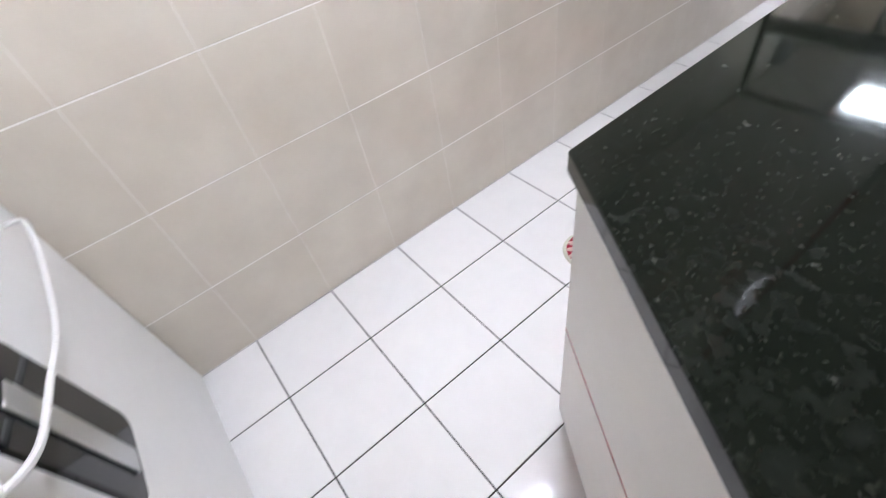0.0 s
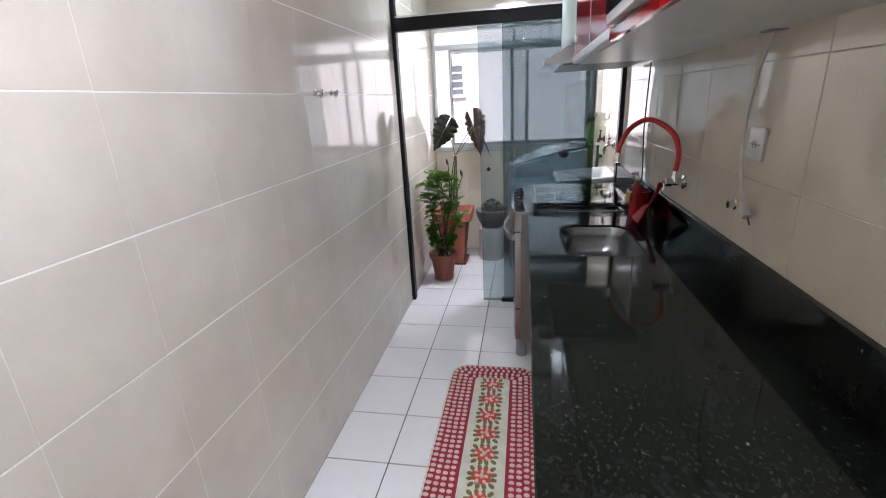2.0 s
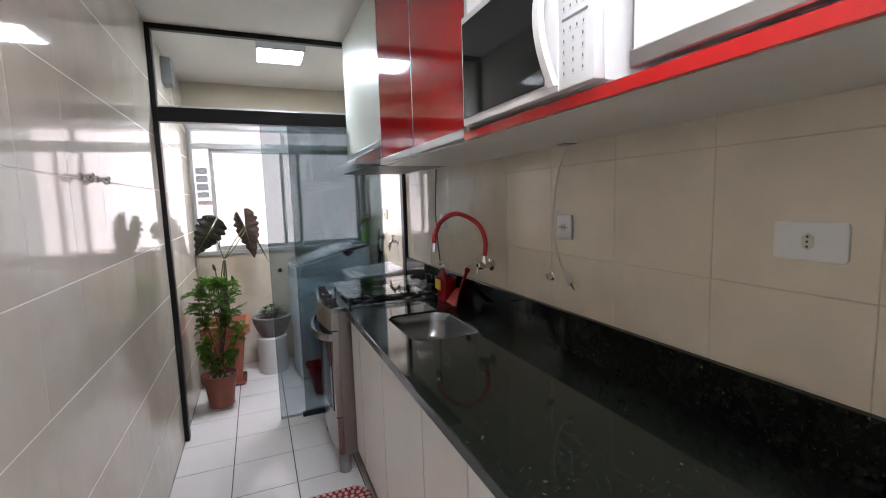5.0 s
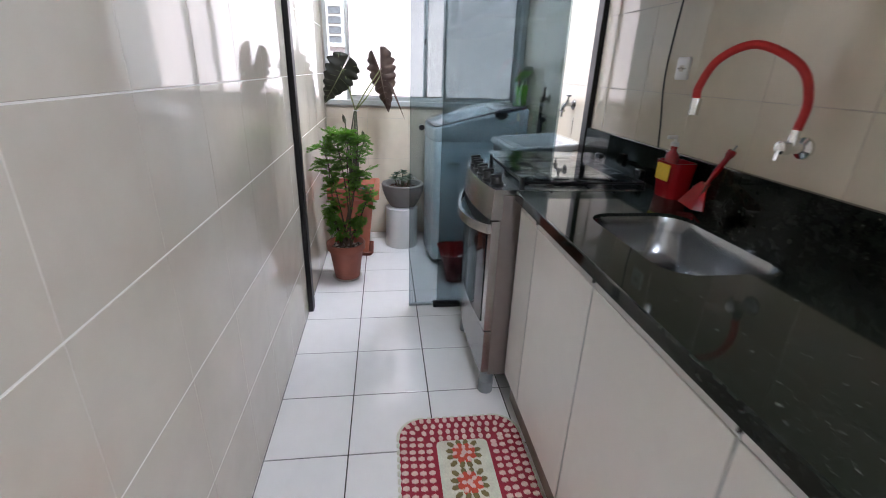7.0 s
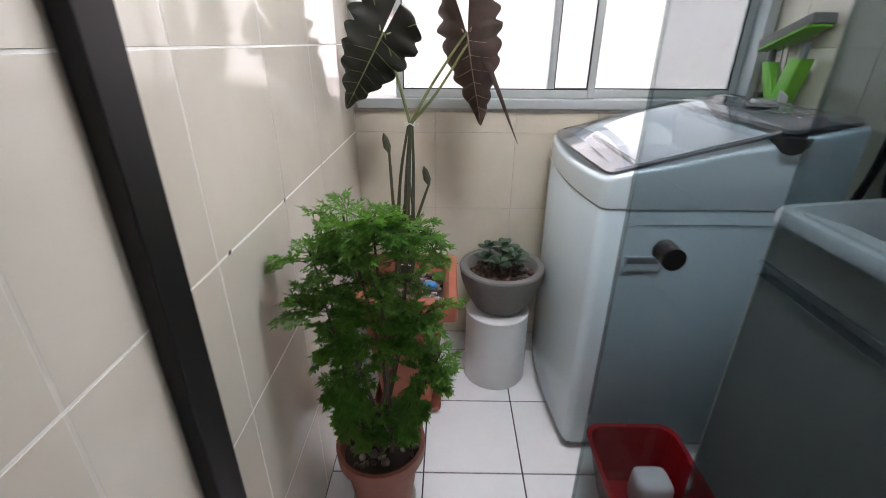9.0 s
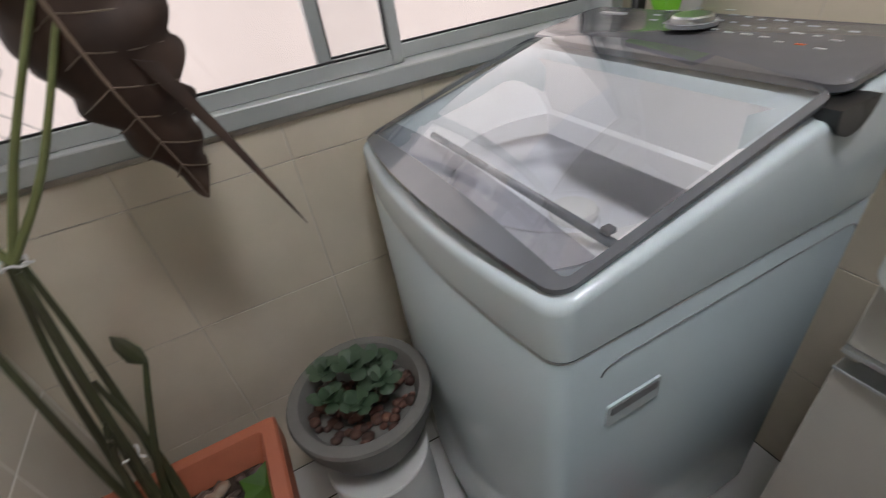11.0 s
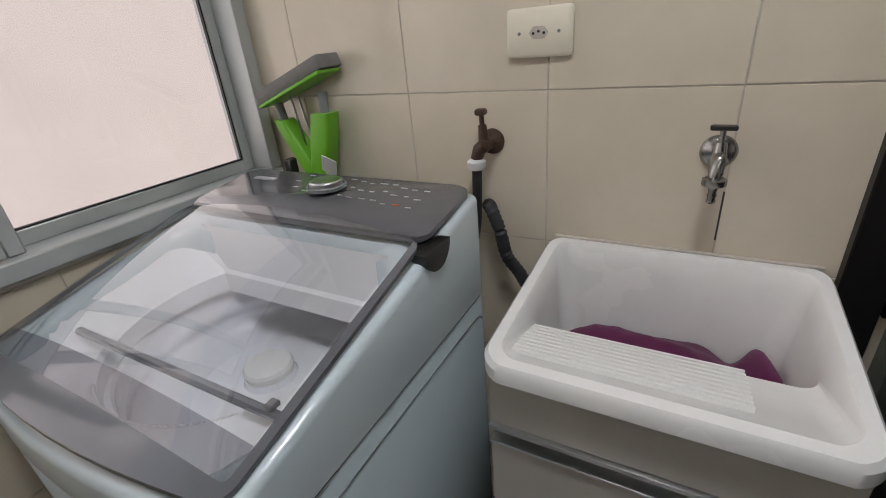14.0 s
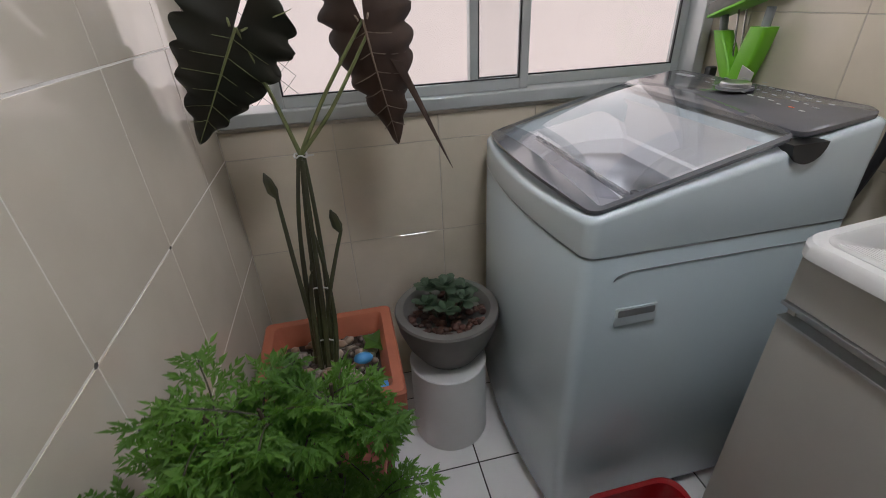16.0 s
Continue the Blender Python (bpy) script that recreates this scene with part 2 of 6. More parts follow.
PRINT_DK = mat("grey_print", (0.16, 0.16, 0.17), 0.5)
ORANGE = mat("orange_print", (0.75, 0.12, 0.03), 0.5)
PINK_WALL = mat("pink_facade_paint", (0.83, 0.70, 0.665), 0.9, noise_scale=1.2, amount=0.14, bump=0.03, bump_scale=30)
TINTED = glass("tinted_glass", (0.63, 0.675, 0.69))
CLEAR = glass("clear_glass", (0.86, 0.89, 0.885))
WINDOW_GLASS = glass("window_glass", (0.97, 0.975, 0.975))
LID_GLASS = glass("lid_glass", (0.86, 0.875, 0.89), gloss=0.10)
LID_SMOKE = glass("smoked_lid_glass", (0.40, 0.40, 0.43), gloss=0.10)
LED_KITCHEN = emitter("kitchen_led_diffuser", (0.97, 0.97, 1.0), 86.0)
LED_LAUNDRY = emitter("laundry_led_diffuser", (0.97, 0.97, 1.0), 90.0)


# ---- mesh helpers ----
def box(bm, x0, x1, y0, y1, z0, z1, bevel=0.0, seg=1):
    r = bmesh.ops.create_cube(bm, size=1.0)
    vs = r["verts"]
    for v in vs:
        v.co = Vector((x0 + (v.co.x + 0.5) * (x1 - x0), y0 + (v.co.y + 0.5) * (y1 - y0), z0 + (v.co.z + 0.5) * (z1 - z0)))
    if bevel:
        es = list({e for v in vs for e in v.link_edges})
        bmesh.ops.bevel(bm, geom=es, offset=bevel, segments=seg, affect="EDGES", profile=0.6)
    return bm


def rbox(*a, **k):
    return box(bmesh.new(), *a, **k)


def loft(bm, rings, cap0=True, cap1=True, closed=True):
    """Skins a row of rings that have the same number of points."""
    loops = [[bm.verts.new(p) for p in ring] for ring in rings]
    n = len(loops[0])
    for a, b in zip(loops, loops[1:]):
        for i in range(n if closed else n - 1):
            j = (i + 1) % n
            bm.faces.new((a[i], a[j], b[j], b[i]))
    if cap0:
        bm.faces.new(list(reversed(loops[0])))
    if cap1:
        bm.faces.new(loops[-1])
    return bm


def rrect(x0, x1, y0, y1, r, n=6):
    """A rounded rectangle's points, anticlockwise."""
    pts = []
    for cx, cy, a0 in ((x1 - r, y1 - r, 0), (x0 + r, y1 - r, 90), (x0 + r, y0 + r, 180), (x1 - r, y0 + r, 270)):
        for i in range(n + 1):
            a = radians(a0 + 90 * i / n)
            pts.append((cx + r * math.cos(a), cy + r * math.sin(a)))
    return pts


def at_z(pts, z):
    return [(x, y, z(x, y) if callable(z) else z) for x, y in pts]


def lathe(bm, cx, cy, profile, n=32, cap0=True, cap1=True):
    rings = [[(cx + r * math.cos(2 * math.pi * i / n), cy + r * math.sin(2 * math.pi * i / n), z) for i in range(n)] for r, z in profile]
    return loft(bm, rings, cap0, cap1)


def tube(bm, pts, radius, n=8, cap=True):
    """A round tube along points; radius is one number or one for each point."""
    pts = [Vector(p) for p in pts]
    rings = []
    up = Vector((0.13, 0.31, 0.94)).normalized()
    for i, p in enumerate(pts):
        d = (pts[min(i + 1, len(pts) - 1)] - pts[max(i - 1, 0)]).normalized()
        a = d.cross(up)
        if a.length < 0.05:
            a = d.cross(Vector((1, 0, 0)))
        a.normalize()
        b = d.cross(a)
        r = radius[i] if isinstance(radius, (list, tuple)) else radius
        rings.append([p + a * (r * math.cos(2 * math.pi * k / n)) + b * (r * math.sin(2 * math.pi * k / n)) for k in range(n)])
    return loft(bm, rings, cap, cap)


def curve_pts(ctrl, steps=10):
    """Points along a smooth curve through the control points."""
    c = [Vector(p) for p in ctrl]
    out = []
    for i in range(len(c) - 1):
        p0, p1, p2, p3 = c[max(i - 1, 0)], c[i], c[i + 1], c[min(i + 2, len(c) - 1)]
        for k in range(steps):
            t = k / steps
            out.append(0.5 * ((2 * p1) + (p2 - p0) * t + (2 * p0 - 5 * p1 + 4 * p2 - p3) * t * t + (3 * p1 - p0 - 3 * p2 + p3) * t ** 3))
    out.append(c[-1])
    return out


def finish(bm, name, material, smooth=None):
    bmesh.ops.recalc_face_normals(bm, faces=bm.faces)
    me = bpy.data.meshes.new(name)
    bm.to_mesh(me)
    bm.free()
    me.materials.append(material)
    if smooth is not None:
        me.shade_smooth()
        me.set_sharp_from_angle(angle=radians(smooth))
    return me


def thing(name, base, label, category, group="", kind=""):
    ob = new(name)
    ob.location = base
    ob.empty_display_size = 0.05
    return tagged(ob, label, category, group, kind)


def part(name, bm, material, parent, label="", smooth=40):
    """One mesh, in the world's coordinates, as a part of a thing or of a part."""
    ob = new(name, finish(bm, name, material, smooth))
    ob.parent = parent
    if parent.data is None:
        ob.matrix_parent_inverse = Matrix.Translation(-parent.location)
    return tagged(ob, label)


def solid(name, bm, material, label, category, kind="", group="", smooth=40):
    """A thing that is one mesh."""
    return tagged(new(name, finish(bm, name, material, smooth)), label, category, group, kind)


# ---- plan ----
XL, XR, YB, YF, ZC = -0.287, 1.185, 1.375, -4.30, 2.44
YD = 0.113          # glass partition
T = 0.3038          # wall tile rows
EDGE = 0.0018       # tile thickness over the grout

# ---- structure ----
floor = solid("floor", rbox(XL - 0.15, XR + 0.15, YF - 0.15, YB + 0.15, -0.12, -EDGE), GROUT_DARK, "white glazed ceramic tile floor with dark joints", "floor", "structure")
wall_left = solid("wall_left", rbox(XL - 0.15, XL - 0.0007, YF, YB + 0.15, -0.02, ZC), GROUT_PALE, "glossy beige tiled kitchen wall", "wall", "structure")
wall_right = solid("wall_right", rbox(XR + EDGE, XR + 0.15, YF, YB + 0.15, -0.02, ZC), GROUT, "glossy beige tiled wall behind the counter and laundry", "wall", "structure")
WX0, WX1, WZ0, WZ1 = -0.272, 1.179, 1.000, 2.10
bm = bmesh.new()
box(bm, XL, XR, YB + EDGE, YB + 0.15, -0.02, WZ0)
box(bm, XL, XR, YB + EDGE, YB + 0.15, WZ1, ZC)
box(bm, XL, WX0, YB + EDGE, YB + 0.15, WZ0, WZ1)
box(bm, WX1, XR, YB + EDGE, YB + 0.15, WZ0, WZ1)
wall_back = solid("wall_back", bm, GROUT, "beige tiled wall under the laundry window", "wall", "structure")
solid("wall_entry", rbox(XL - 0.15, XR + 0.15, YF - 0.15, YF, -0.02, ZC), PAINT, "plain cream painted wall", "wall", "structure")
solid("ceiling", rbox(XL - 0.15, XR + 0.15, YF - 0.15, YB + 0.15, ZC, ZC + 0.15), CEIL, "plain off-white painted ceiling", "ceiling", "structure")
solid("facade", rbox(-9, 9, 4.6, 4.9, -6, 5.0), PINK_WALL, "pale pink rendered wall of the neighbouring block", "facade", "structure")
solid("ground", rbox(-60, 60, -60, 60, -6.2, -6), CEMENT, "grey concrete courtyard", "ground", "structure")

# louvred window across the courtyard
lou = thing("louvre_window", (-0.5, 4.58, 1.50), "small white louvred window in the pink wall", "window")
fx0, fx1, fz0, fz1 = -0.63, -0.36, 1.50, 2.05
bm = bmesh.new()
for a in ((fx0, fx0 + 0.05, fz0, fz1), (fx1 - 0.05, fx1, fz0, fz1), (fx0 + 0.05, fx1 - 0.05, fz0, fz0 + 0.05), (fx0 + 0.05, fx1 - 0.05, fz1 - 0.05, fz1)):
    box(bm, a[0], a[1], 4.53, 4.6, a[2], a[3], 0.005)
part("window_frame", bm, WHITE_PLASTIC, lou)
for i in range(4):
    z = fz0 + 0.05 + i * 0.118
    bm = rbox(fx0 + 0.05, fx1 - 0.05, -0.004, 0.004, 0, 0.075)
    bmesh.ops.transform(bm, matrix=pose(0, 4.56, z, 20, 0, 0), verts=bm.verts)
    part("slat", bm, GREY_PLASTIC, lou)
    part("bar", rbox(fx0 + 0.05, fx1 - 0.05, 4.535, 4.575, z + 0.080, z + 0.105), WHITE_PLASTIC, lou)

# laundry window: fixed frame, two sliding sashes, a transom
win = tagged(thing("window_1", (0.45, YB, WZ0), "grey aluminium sliding window with a narrow open gap", "window"), kind="structure")
y0, y1 = YB - 0.018, YB + 0.10
bm = bmesh.new()
box(bm, WX0, WX1, y0, y1, WZ0, WZ0 + 0.036, 0.003)
box(bm, WX0, WX1, y0, y1, WZ1 - 0.04, WZ1, 0.003)
box(bm, WX0, WX0 + 0.028, y0 + 0.001, y1, WZ0 + 0.036, WZ1 - 0.04, 0.003)
box(bm, WX1 - 0.035, WX1, y0 + 0.001, y1, WZ0 + 0.036, WZ1 - 0.04, 0.003)
box(bm, WX0 + 0.028, WX1 - 0.035, y0 + 0.002, y1, 1.90, 1.945, 0.003)
part("window_frame", bm, ALU_FRAME, win)
for sx0, sx1, sy in ((-0.128, 0.604, YB + 0.012), (0.436, WX1 - 0.036, YB + 0.052)):
    bm = bmesh.new()
    box(bm, sx0, sx0 + 0.026, sy, sy + 0.03, WZ0 + 0.036, 1.90, 0.002)
    box(bm, sx1 - 0.026, sx1, sy, sy + 0.03, WZ0 + 0.036, 1.90, 0.002)
    box(bm, sx0 + 0.026, sx1 - 0.026, sy, sy + 0.03, WZ0 + 0.036, WZ0 + 0.066, 0.002)
    box(bm, sx0 + 0.026, sx1 - 0.026, sy, sy + 0.03, 1.872, 1.90, 0.002)
    sash = part("sash", bm, ALU_FRAME, win)
    p = part("pane", rbox(sx0 + 0.024, sx1 - 0.024, sy + 0.012, sy + 0.017, WZ0 + 0.064, 1.874), WINDOW_GLASS, sash)
    p.visible_shadow = False
    bm = bmesh.new()
    for a in ((sx0 + 0.0255, sx0 + 0.030, WZ0 + 0.0655, 1.8725), (sx1 - 0.030, sx1 - 0.0255, WZ0 + 0.0655, 1.8725), (sx0 + 0.030, sx1 - 0.030, WZ0 + 0.0655, WZ0 + 0.070), (sx0 + 0.030, sx1 - 0.030, 1.868, 1.8725)):
        box(bm, a[0], a[1], sy + 0.004, sy + 0.0115, a[2], a[3])
    part("gasket", bm, BLACK_PLASTIC, sash, "black rubber gasket")
    bm = bmesh.new()
    box(bm, sx1 - 0.02 if sx0 < 0 else sx0 + 0.004, sx1 - 0.006 if sx0 < 0 else sx0 + 0.018, sy - 0.012, sy, 1.43, 1.47, 0.003)
    part("latch", bm, BLACK_PLASTIC, sash)
tmx = 0.46
part("transom_bar", rbox(tmx, tmx + 0.03, y0 + 0.02, y1 - 0.02, 1.945, WZ1 - 0.04, 0.002), ALU_FRAME, win)
for a, b in ((WX0 + 0.028, tmx), (tmx + 0.03, WX1 - 0.035)):
    p = part("pane", rbox(a, b, YB + 0.03, YB + 0.035, 1.945, WZ1 - 0.04), WINDOW_GLASS, win)
    p.visible_shadow = False
part("window_sill", rbox(XL, XR, YB - 0.006, YB + 0.10, WZ0 - 0.010, WZ0 - 0.001, 0.002), GROUT, win)

# safety net outside the window
bm = bmesh.new()
step = 0.052
for k in range(-22, 34):
    for s in (1, -1):
        pts = []
        x = WX0 + k * step
        for j in range(0, 24):
            z = WZ0 + j * step
            xx = x + s * j * step
            if WX0 <= xx <= -0.05:
                pts.append((xx, YB + 0.125 + 0.002 * s, z))
        if len(pts) > 1 and pts[-1][2] - pts[0][2] > 0.01:
            tube(bm, pts, 0.0008, 4)
solid("safety_net", bm, BLACK_PLASTIC, "dark diamond-mesh safety net across the window gap", "net", "stuff")

# glass partition between kitchen and laundry
door = tagged(thing("door_1", (0.45, YD, 0.0), "black-framed sliding glass partition, left open, with a transom", "sliding door"), kind="structure")
part("jamb", rbox(XL, XL + 0.026, YD - 0.03, YD + 0.03, 0, ZC - 0.03, 0.002), BLACK, door)
part("jamb", rbox(XR - 0.026, XR, YD - 0.03, YD + 0.03, 0, ZC - 0.03, 0.002), BLACK, door)
part("head_rail", rbox(XL + 0.026, XR - 0.026, YD - 0.032, YD + 0.032, 1.905, 1.985, 0.003), BLACK, door)
part("top_rail", rbox(XL, XR, YD - 0.02, YD + 0.02, ZC - 0.03, ZC, 0.002), BLACK, door)
part("guide_strip", rbox(XL + 0.028, XR - 0.028, YD - 0.034, YD - 0.0325, 1.985, 1.995), ALU, door)
part("transom_glass", rbox(XL + 0.026, XR - 0.026, YD - 0.004, YD + 0.004, 1.985, ZC - 0.03), CLEAR, door)
for x0, x1, y in ((0.267, 1.012, YD + 0.006), (0.425, 1.015, YD - 0.014)):
    panel = part("glass_panel", rbox(x0, x1, y, y + 0.008, 0.012, 1.906), TINTED, door)
    part("panel_edge", rbox(x0, x0 + 0.002, y + 0.0005, y + 0.0075, 0.012, 1.904), CLEAR, panel)
    part("rail", rbox(x0, x1, y - 0.003, y + 0.011, 0.001, 0.012), ALU, panel)
part("floor_guide", rbox(0.405, 0.56, YD - 0.024, YD + 0.02, 0.0005, 0.024, 0.002), BLACK, door)
part("knob", lathe(bmesh.new(), 0, 0, [(0.014, -0.014), (0.014, 0.014)], 16), BLACK, door).matrix_basis = pose(0.325, YD + 0.01, 1.00, 90, 0, 0)

# ---- ceiling lights ----
for x, y, led in ((0.43, 0.36, LED_LAUNDRY), (0.446, -2.70, LED_KITCHEN)):
    lamp = thing("ceiling_light", (x, y, ZC), "square white LED ceiling light, switched on", "ceiling light", "ceiling lights")
    bm = bmesh.new()
    s = 0.15
    loft(bm, [at_z(rrect(x - s, x + s, y - s, y + s, 0.01, 3), ZC - 0.001), at_z(rrect(x - s, x + s, y - s, y + s, 0.01, 3), ZC - 0.045),
              at_z(rrect(x - s + 0.012, x + s - 0.012, y - s + 0.012, y + s - 0.012, 0.006, 3), ZC - 0.045),
              at_z(rrect(x - s + 0.012, x + s - 0.012, y - s + 0.012, y + s - 0.012, 0.006, 3), ZC - 0.038)])
    part("frame", bm, WHITE_PLASTIC, lamp)
    part("diffuser", rbox(x - s + 0.013, x + s - 0.013, y - s + 0.013, y + s - 0.013, ZC - 0.046, ZC - 0.040), led, lamp)

# ---- kitchen counter ----
CX, CY0, CY1, CZ = 0.586, -2.856, -0.690, 0.892
SX0, SX1, SY0, SY1 = 0.720, 1.016, -1.378, -0.950


def frame_of(x0, x1, y0, y1, hx0, hx1, hy0, hy1, r, z0, z1, n=6):
    bm = bmesh.new()
    o, i = rrect(x0, x1, y0, y1, 0.004, n), rrect(hx0, hx1, hy0, hy1, r, n)
    o2 = rrect(x0 + 0.003, x1 - 0.003, y0 + 0.003, y1 - 0.003, 0.003, n)
    rings = [at_z(i, z0), at_z(o, z0), at_z(o, z1 - 0.003), at_z(o2, z1), at_z(i, z1)]
    loft(bm, rings + [rings[0]], False, False)
    bmesh.ops.remove_doubles(bm, verts=bm.verts, dist=1e-6)
    return bm


END_Y = -3.225      # the worktop's end is cut at a slant, longer at the wall


def quad_ring(corners, n, e):
    """Points round a four-sided outline, n + 1 at each slightly eased corner."""
    out = []
    for i, c in enumerate(corners):
        c = Vector(c)
        a = (Vector(corners[i - 1]) - c).normalized() * e
        b = (Vector(corners[(i + 1) % 4]) - c).normalized() * e
        for k in range(n + 1):
            t = k / n
            p = c + a * (1 - t) ** 2 + b * t ** 2
            out.append((p.x, p.y))
    return out


worktop = thing("worktop", (CX, CY0, CZ), "polished black granite worktop with pale flecks and a slanted end", "countertop")
bm = bmesh.new()
oc = [(XR - 0.022, CY1), (CX, CY1), (CX, CY0), (XR - 0.022, END_Y)]
oc2 = [(XR - 0.024, CY1 - 0.003), (CX + 0.003, CY1 - 0.003), (CX + 0.003, CY0 + 0.001), (XR - 0.024, END_Y + 0.003)]
hole = rrect(SX0, SX1, SY0, SY1, 0.075, 6)
rings = [at_z(hole, CZ - 0.032), at_z(quad_ring(oc, 6, 0.006), CZ - 0.032), at_z(quad_ring(oc, 6, 0.006), CZ - 0.003), at_z(quad_ring(oc2, 6, 0.006), CZ), at_z(hole, CZ)]
loft(bm, rings + [rings[0]], False, False)
bmesh.ops.remove_doubles(bm, verts=bm.verts, dist=1e-6)
part("slab", bm, GRANITE, worktop, smooth=20)
part("backsplash", rbox(XR - 0.0215, XR - 0.0005, END_Y, YD - 0.034, CZ - 0.03, CZ + 0.130, 0.002), GRANITE, worktop)

sink = thing("sink", (0.86, -1.15, CZ - 0.15), "stainless steel sink bowl set into the granite", "sink")
bm = bmesh.new()
rings = []
for d, z, r in ((-0.004, CZ - 0.004, 0.078), (0.0, CZ - 0.010, 0.075), (0.008, CZ - 0.05, 0.075), (0.016, CZ - 0.11, 0.08), (0.04, CZ - 0.140, 0.08), (0.09, CZ - 0.147, 0.05), (0.125, CZ - 0.150, 0.02)):
    rings.append(at_z(rrect(SX0 + d, SX1 - d, SY0 + d, SY1 - d, r, 8), z))
loft(bm, rings, False, True)
part("bowl", bm, SINK_STEEL, sink, smooth=60)
part("drain", lathe(bmesh.new(), 0.868, -1.164, [(0.001, CZ - 0.1495), (0.045, CZ - 0.1495), (0.045, CZ - 0.146), (0.036, CZ - 0.145), (0.034, CZ - 0.1475), (0.001, CZ - 0.1475)], 24), CHROME, sink)

# base cabinets
FX = 0.612
edges = [-0.695, -1.728, -2.035, -2.325, -2.852]
for k, (ya, yb) in enumerate(zip(edges, edges[1:])):
    cab = thing("base_cabinet", (0.9, (ya + yb) / 2, 0.0), "white base cabinet under the granite, red carcass edges", "kitchen cabinet", "base cabinets")
    bm = bmesh.new()
    box(bm, FX + 0.020, XR - 0.03, yb + 0.0006, yb + 0.016, 0.12, CZ - 0.034)
    box(bm, FX + 0.020, XR - 0.03, ya - 0.016, ya - 0.0006, 0.12, CZ - 0.034)
    box(bm, FX + 0.020, XR - 0.03, yb + 0.016, ya - 0.016, 0.12, 0.135)
    box(bm, XR - 0.045, XR - 0.03, yb + 0.016, ya - 0.016, 0.135, CZ - 0.034)
    part("body", bm, RED_LAM, cab)
    part("plinth", rbox(0.645, 0.66, yb, ya, 0.0, 0.119), DARK_WOOD, cab, "dark brown plinth board")
    doors = [(ya, yb)] if k else [(ya, -0.872), (-0.872, -1.276), (-1.276, yb)]
    for da, db in doors:
        d = part("door", rbox(FX, FX + 0.018, db + 0.002, da - 0.002, 0.135, CZ - 0.073, 0.0015), WHITE_LAM, cab)
        bm = bmesh.new()
        box(bm, FX - 0.007, FX + 0.016, db + 0.002, da - 0.002, CZ - 0.047, CZ - 0.034, 0.001)
        box(bm, FX + 0.003, FX + 0.016, db + 0.002, da - 0.002, CZ - 0.0725, CZ - 0.047)
        part("handle_profile", bm, ALU_PALE, d, "aluminium pull profile")
        part("end_cap", rbox(FX - 0.0045, FX + 0.006, db - 0.0018, db + 0.0018, CZ - 0.062, CZ - 0.046), BLACK_PLASTIC, d)
        part("edging", rbox(FX - 0.001, FX + 0.0185, da - 0.0019, da - 0.0008, 0.135, CZ - 0.062), ALU, d)

# end unit with a slanted front
ec = thing("base_cabinet", (0.9, -3.0, 0.0), "white slanted end cabinet with a red gap between its fronts", "kitchen cabinet", "base cabinets")
P0, P1 = Vector((FX + 0.004, -2.868)), Vector((XR - 0.030, -3.205))
run = (P1 - P0).normalized()
inn = Vector((-run.y, run.x))


def slant(t0, t1, d0, d1, z0, z1):
    bm = bmesh.new()
    c = [P0 + run * t0 + inn * d0, P0 + run * t1 + inn * d0, P0 + run * t1 + inn * d1, P0 + run * t0 + inn * d1]
    loft(bm, [[(p.x, p.y, z) for p in c] for z in (z0, z1)])
    return bm


LR = (P1 - P0).length
bm = bmesh.new()
loft(bm, [[(FX + 0.030, -2.856, z), (XR - 0.03, -2.856, z), (XR - 0.03, -3.180, z)] for z in (0.12, CZ - 0.034)])
part("body", bm, RED_LAM, ec)
part("plinth", slant(0.03, LR, 0.05, 0.06, 0.0, 0.119), DARK_WOOD, ec, "dark brown plinth board")
part("door", slant(0.0, LR, 0.0, 0.018, 0.135, 0.497), WHITE_LAM, ec)
part("drawer_front", slant(0.0, LR, 0.0, 0.018, 0.503, CZ - 0.036), WHITE_LAM, ec)
part("edge_strip", slant(0.0, LR, -0.0008, 0.016, 0.4972, 0.5028), RED_LAM, ec, "red edging strip")

# ---- stove ----
GX0, GX1, GY0, GY1 = 0.520, 1.120, -0.660, -0.115
stove = thing("stove", (0.82, -0.39, 0.0), "free-standing stainless gas stove with a closed glass lid", "stove")
bm = rbox(GX0 + 0.03, GX1, GY0, GY1, 0.10, 0.865, 0.006, 2)
part("body", bm, BROWN_SIDE, stove)
for fx, fy in ((GX0 + 0.035, GY0 + 0.035), (GX0 + 0.035, GY1 - 0.035), (GX1 - 0.05, GY0 + 0.035), (GX1 - 0.05, GY1 - 0.035)):
    part("foot", lathe(bmesh.new(), fx, fy, [(0.032, 0.0), (0.032, 0.05), (0.030, 0.052), (0.030, 0.10)], 12), GREY_PLASTIC, stove)


def bowed(y, depth):
    u = (y - (GY0 + GY1) / 2) / ((GY1 - GY0) / 2)
    return depth * (1 - u * u)


def bow_panel(z0, z1, x0, depth, thick, yy0, yy1, lean=0.0, n=14):
    bm = bmesh.new()
    rings = []
    for i in range(n + 1):
        y = yy0 + (yy1 - yy0) * i / n
        b = bowed(y, depth)
        rings.append([(x0 - b, y, z0), (x0 - b + lean, y, z1), (x0 + thick, y, z1), (x0 + thick, y, z0)])
    loft(bm, rings)
    return bm


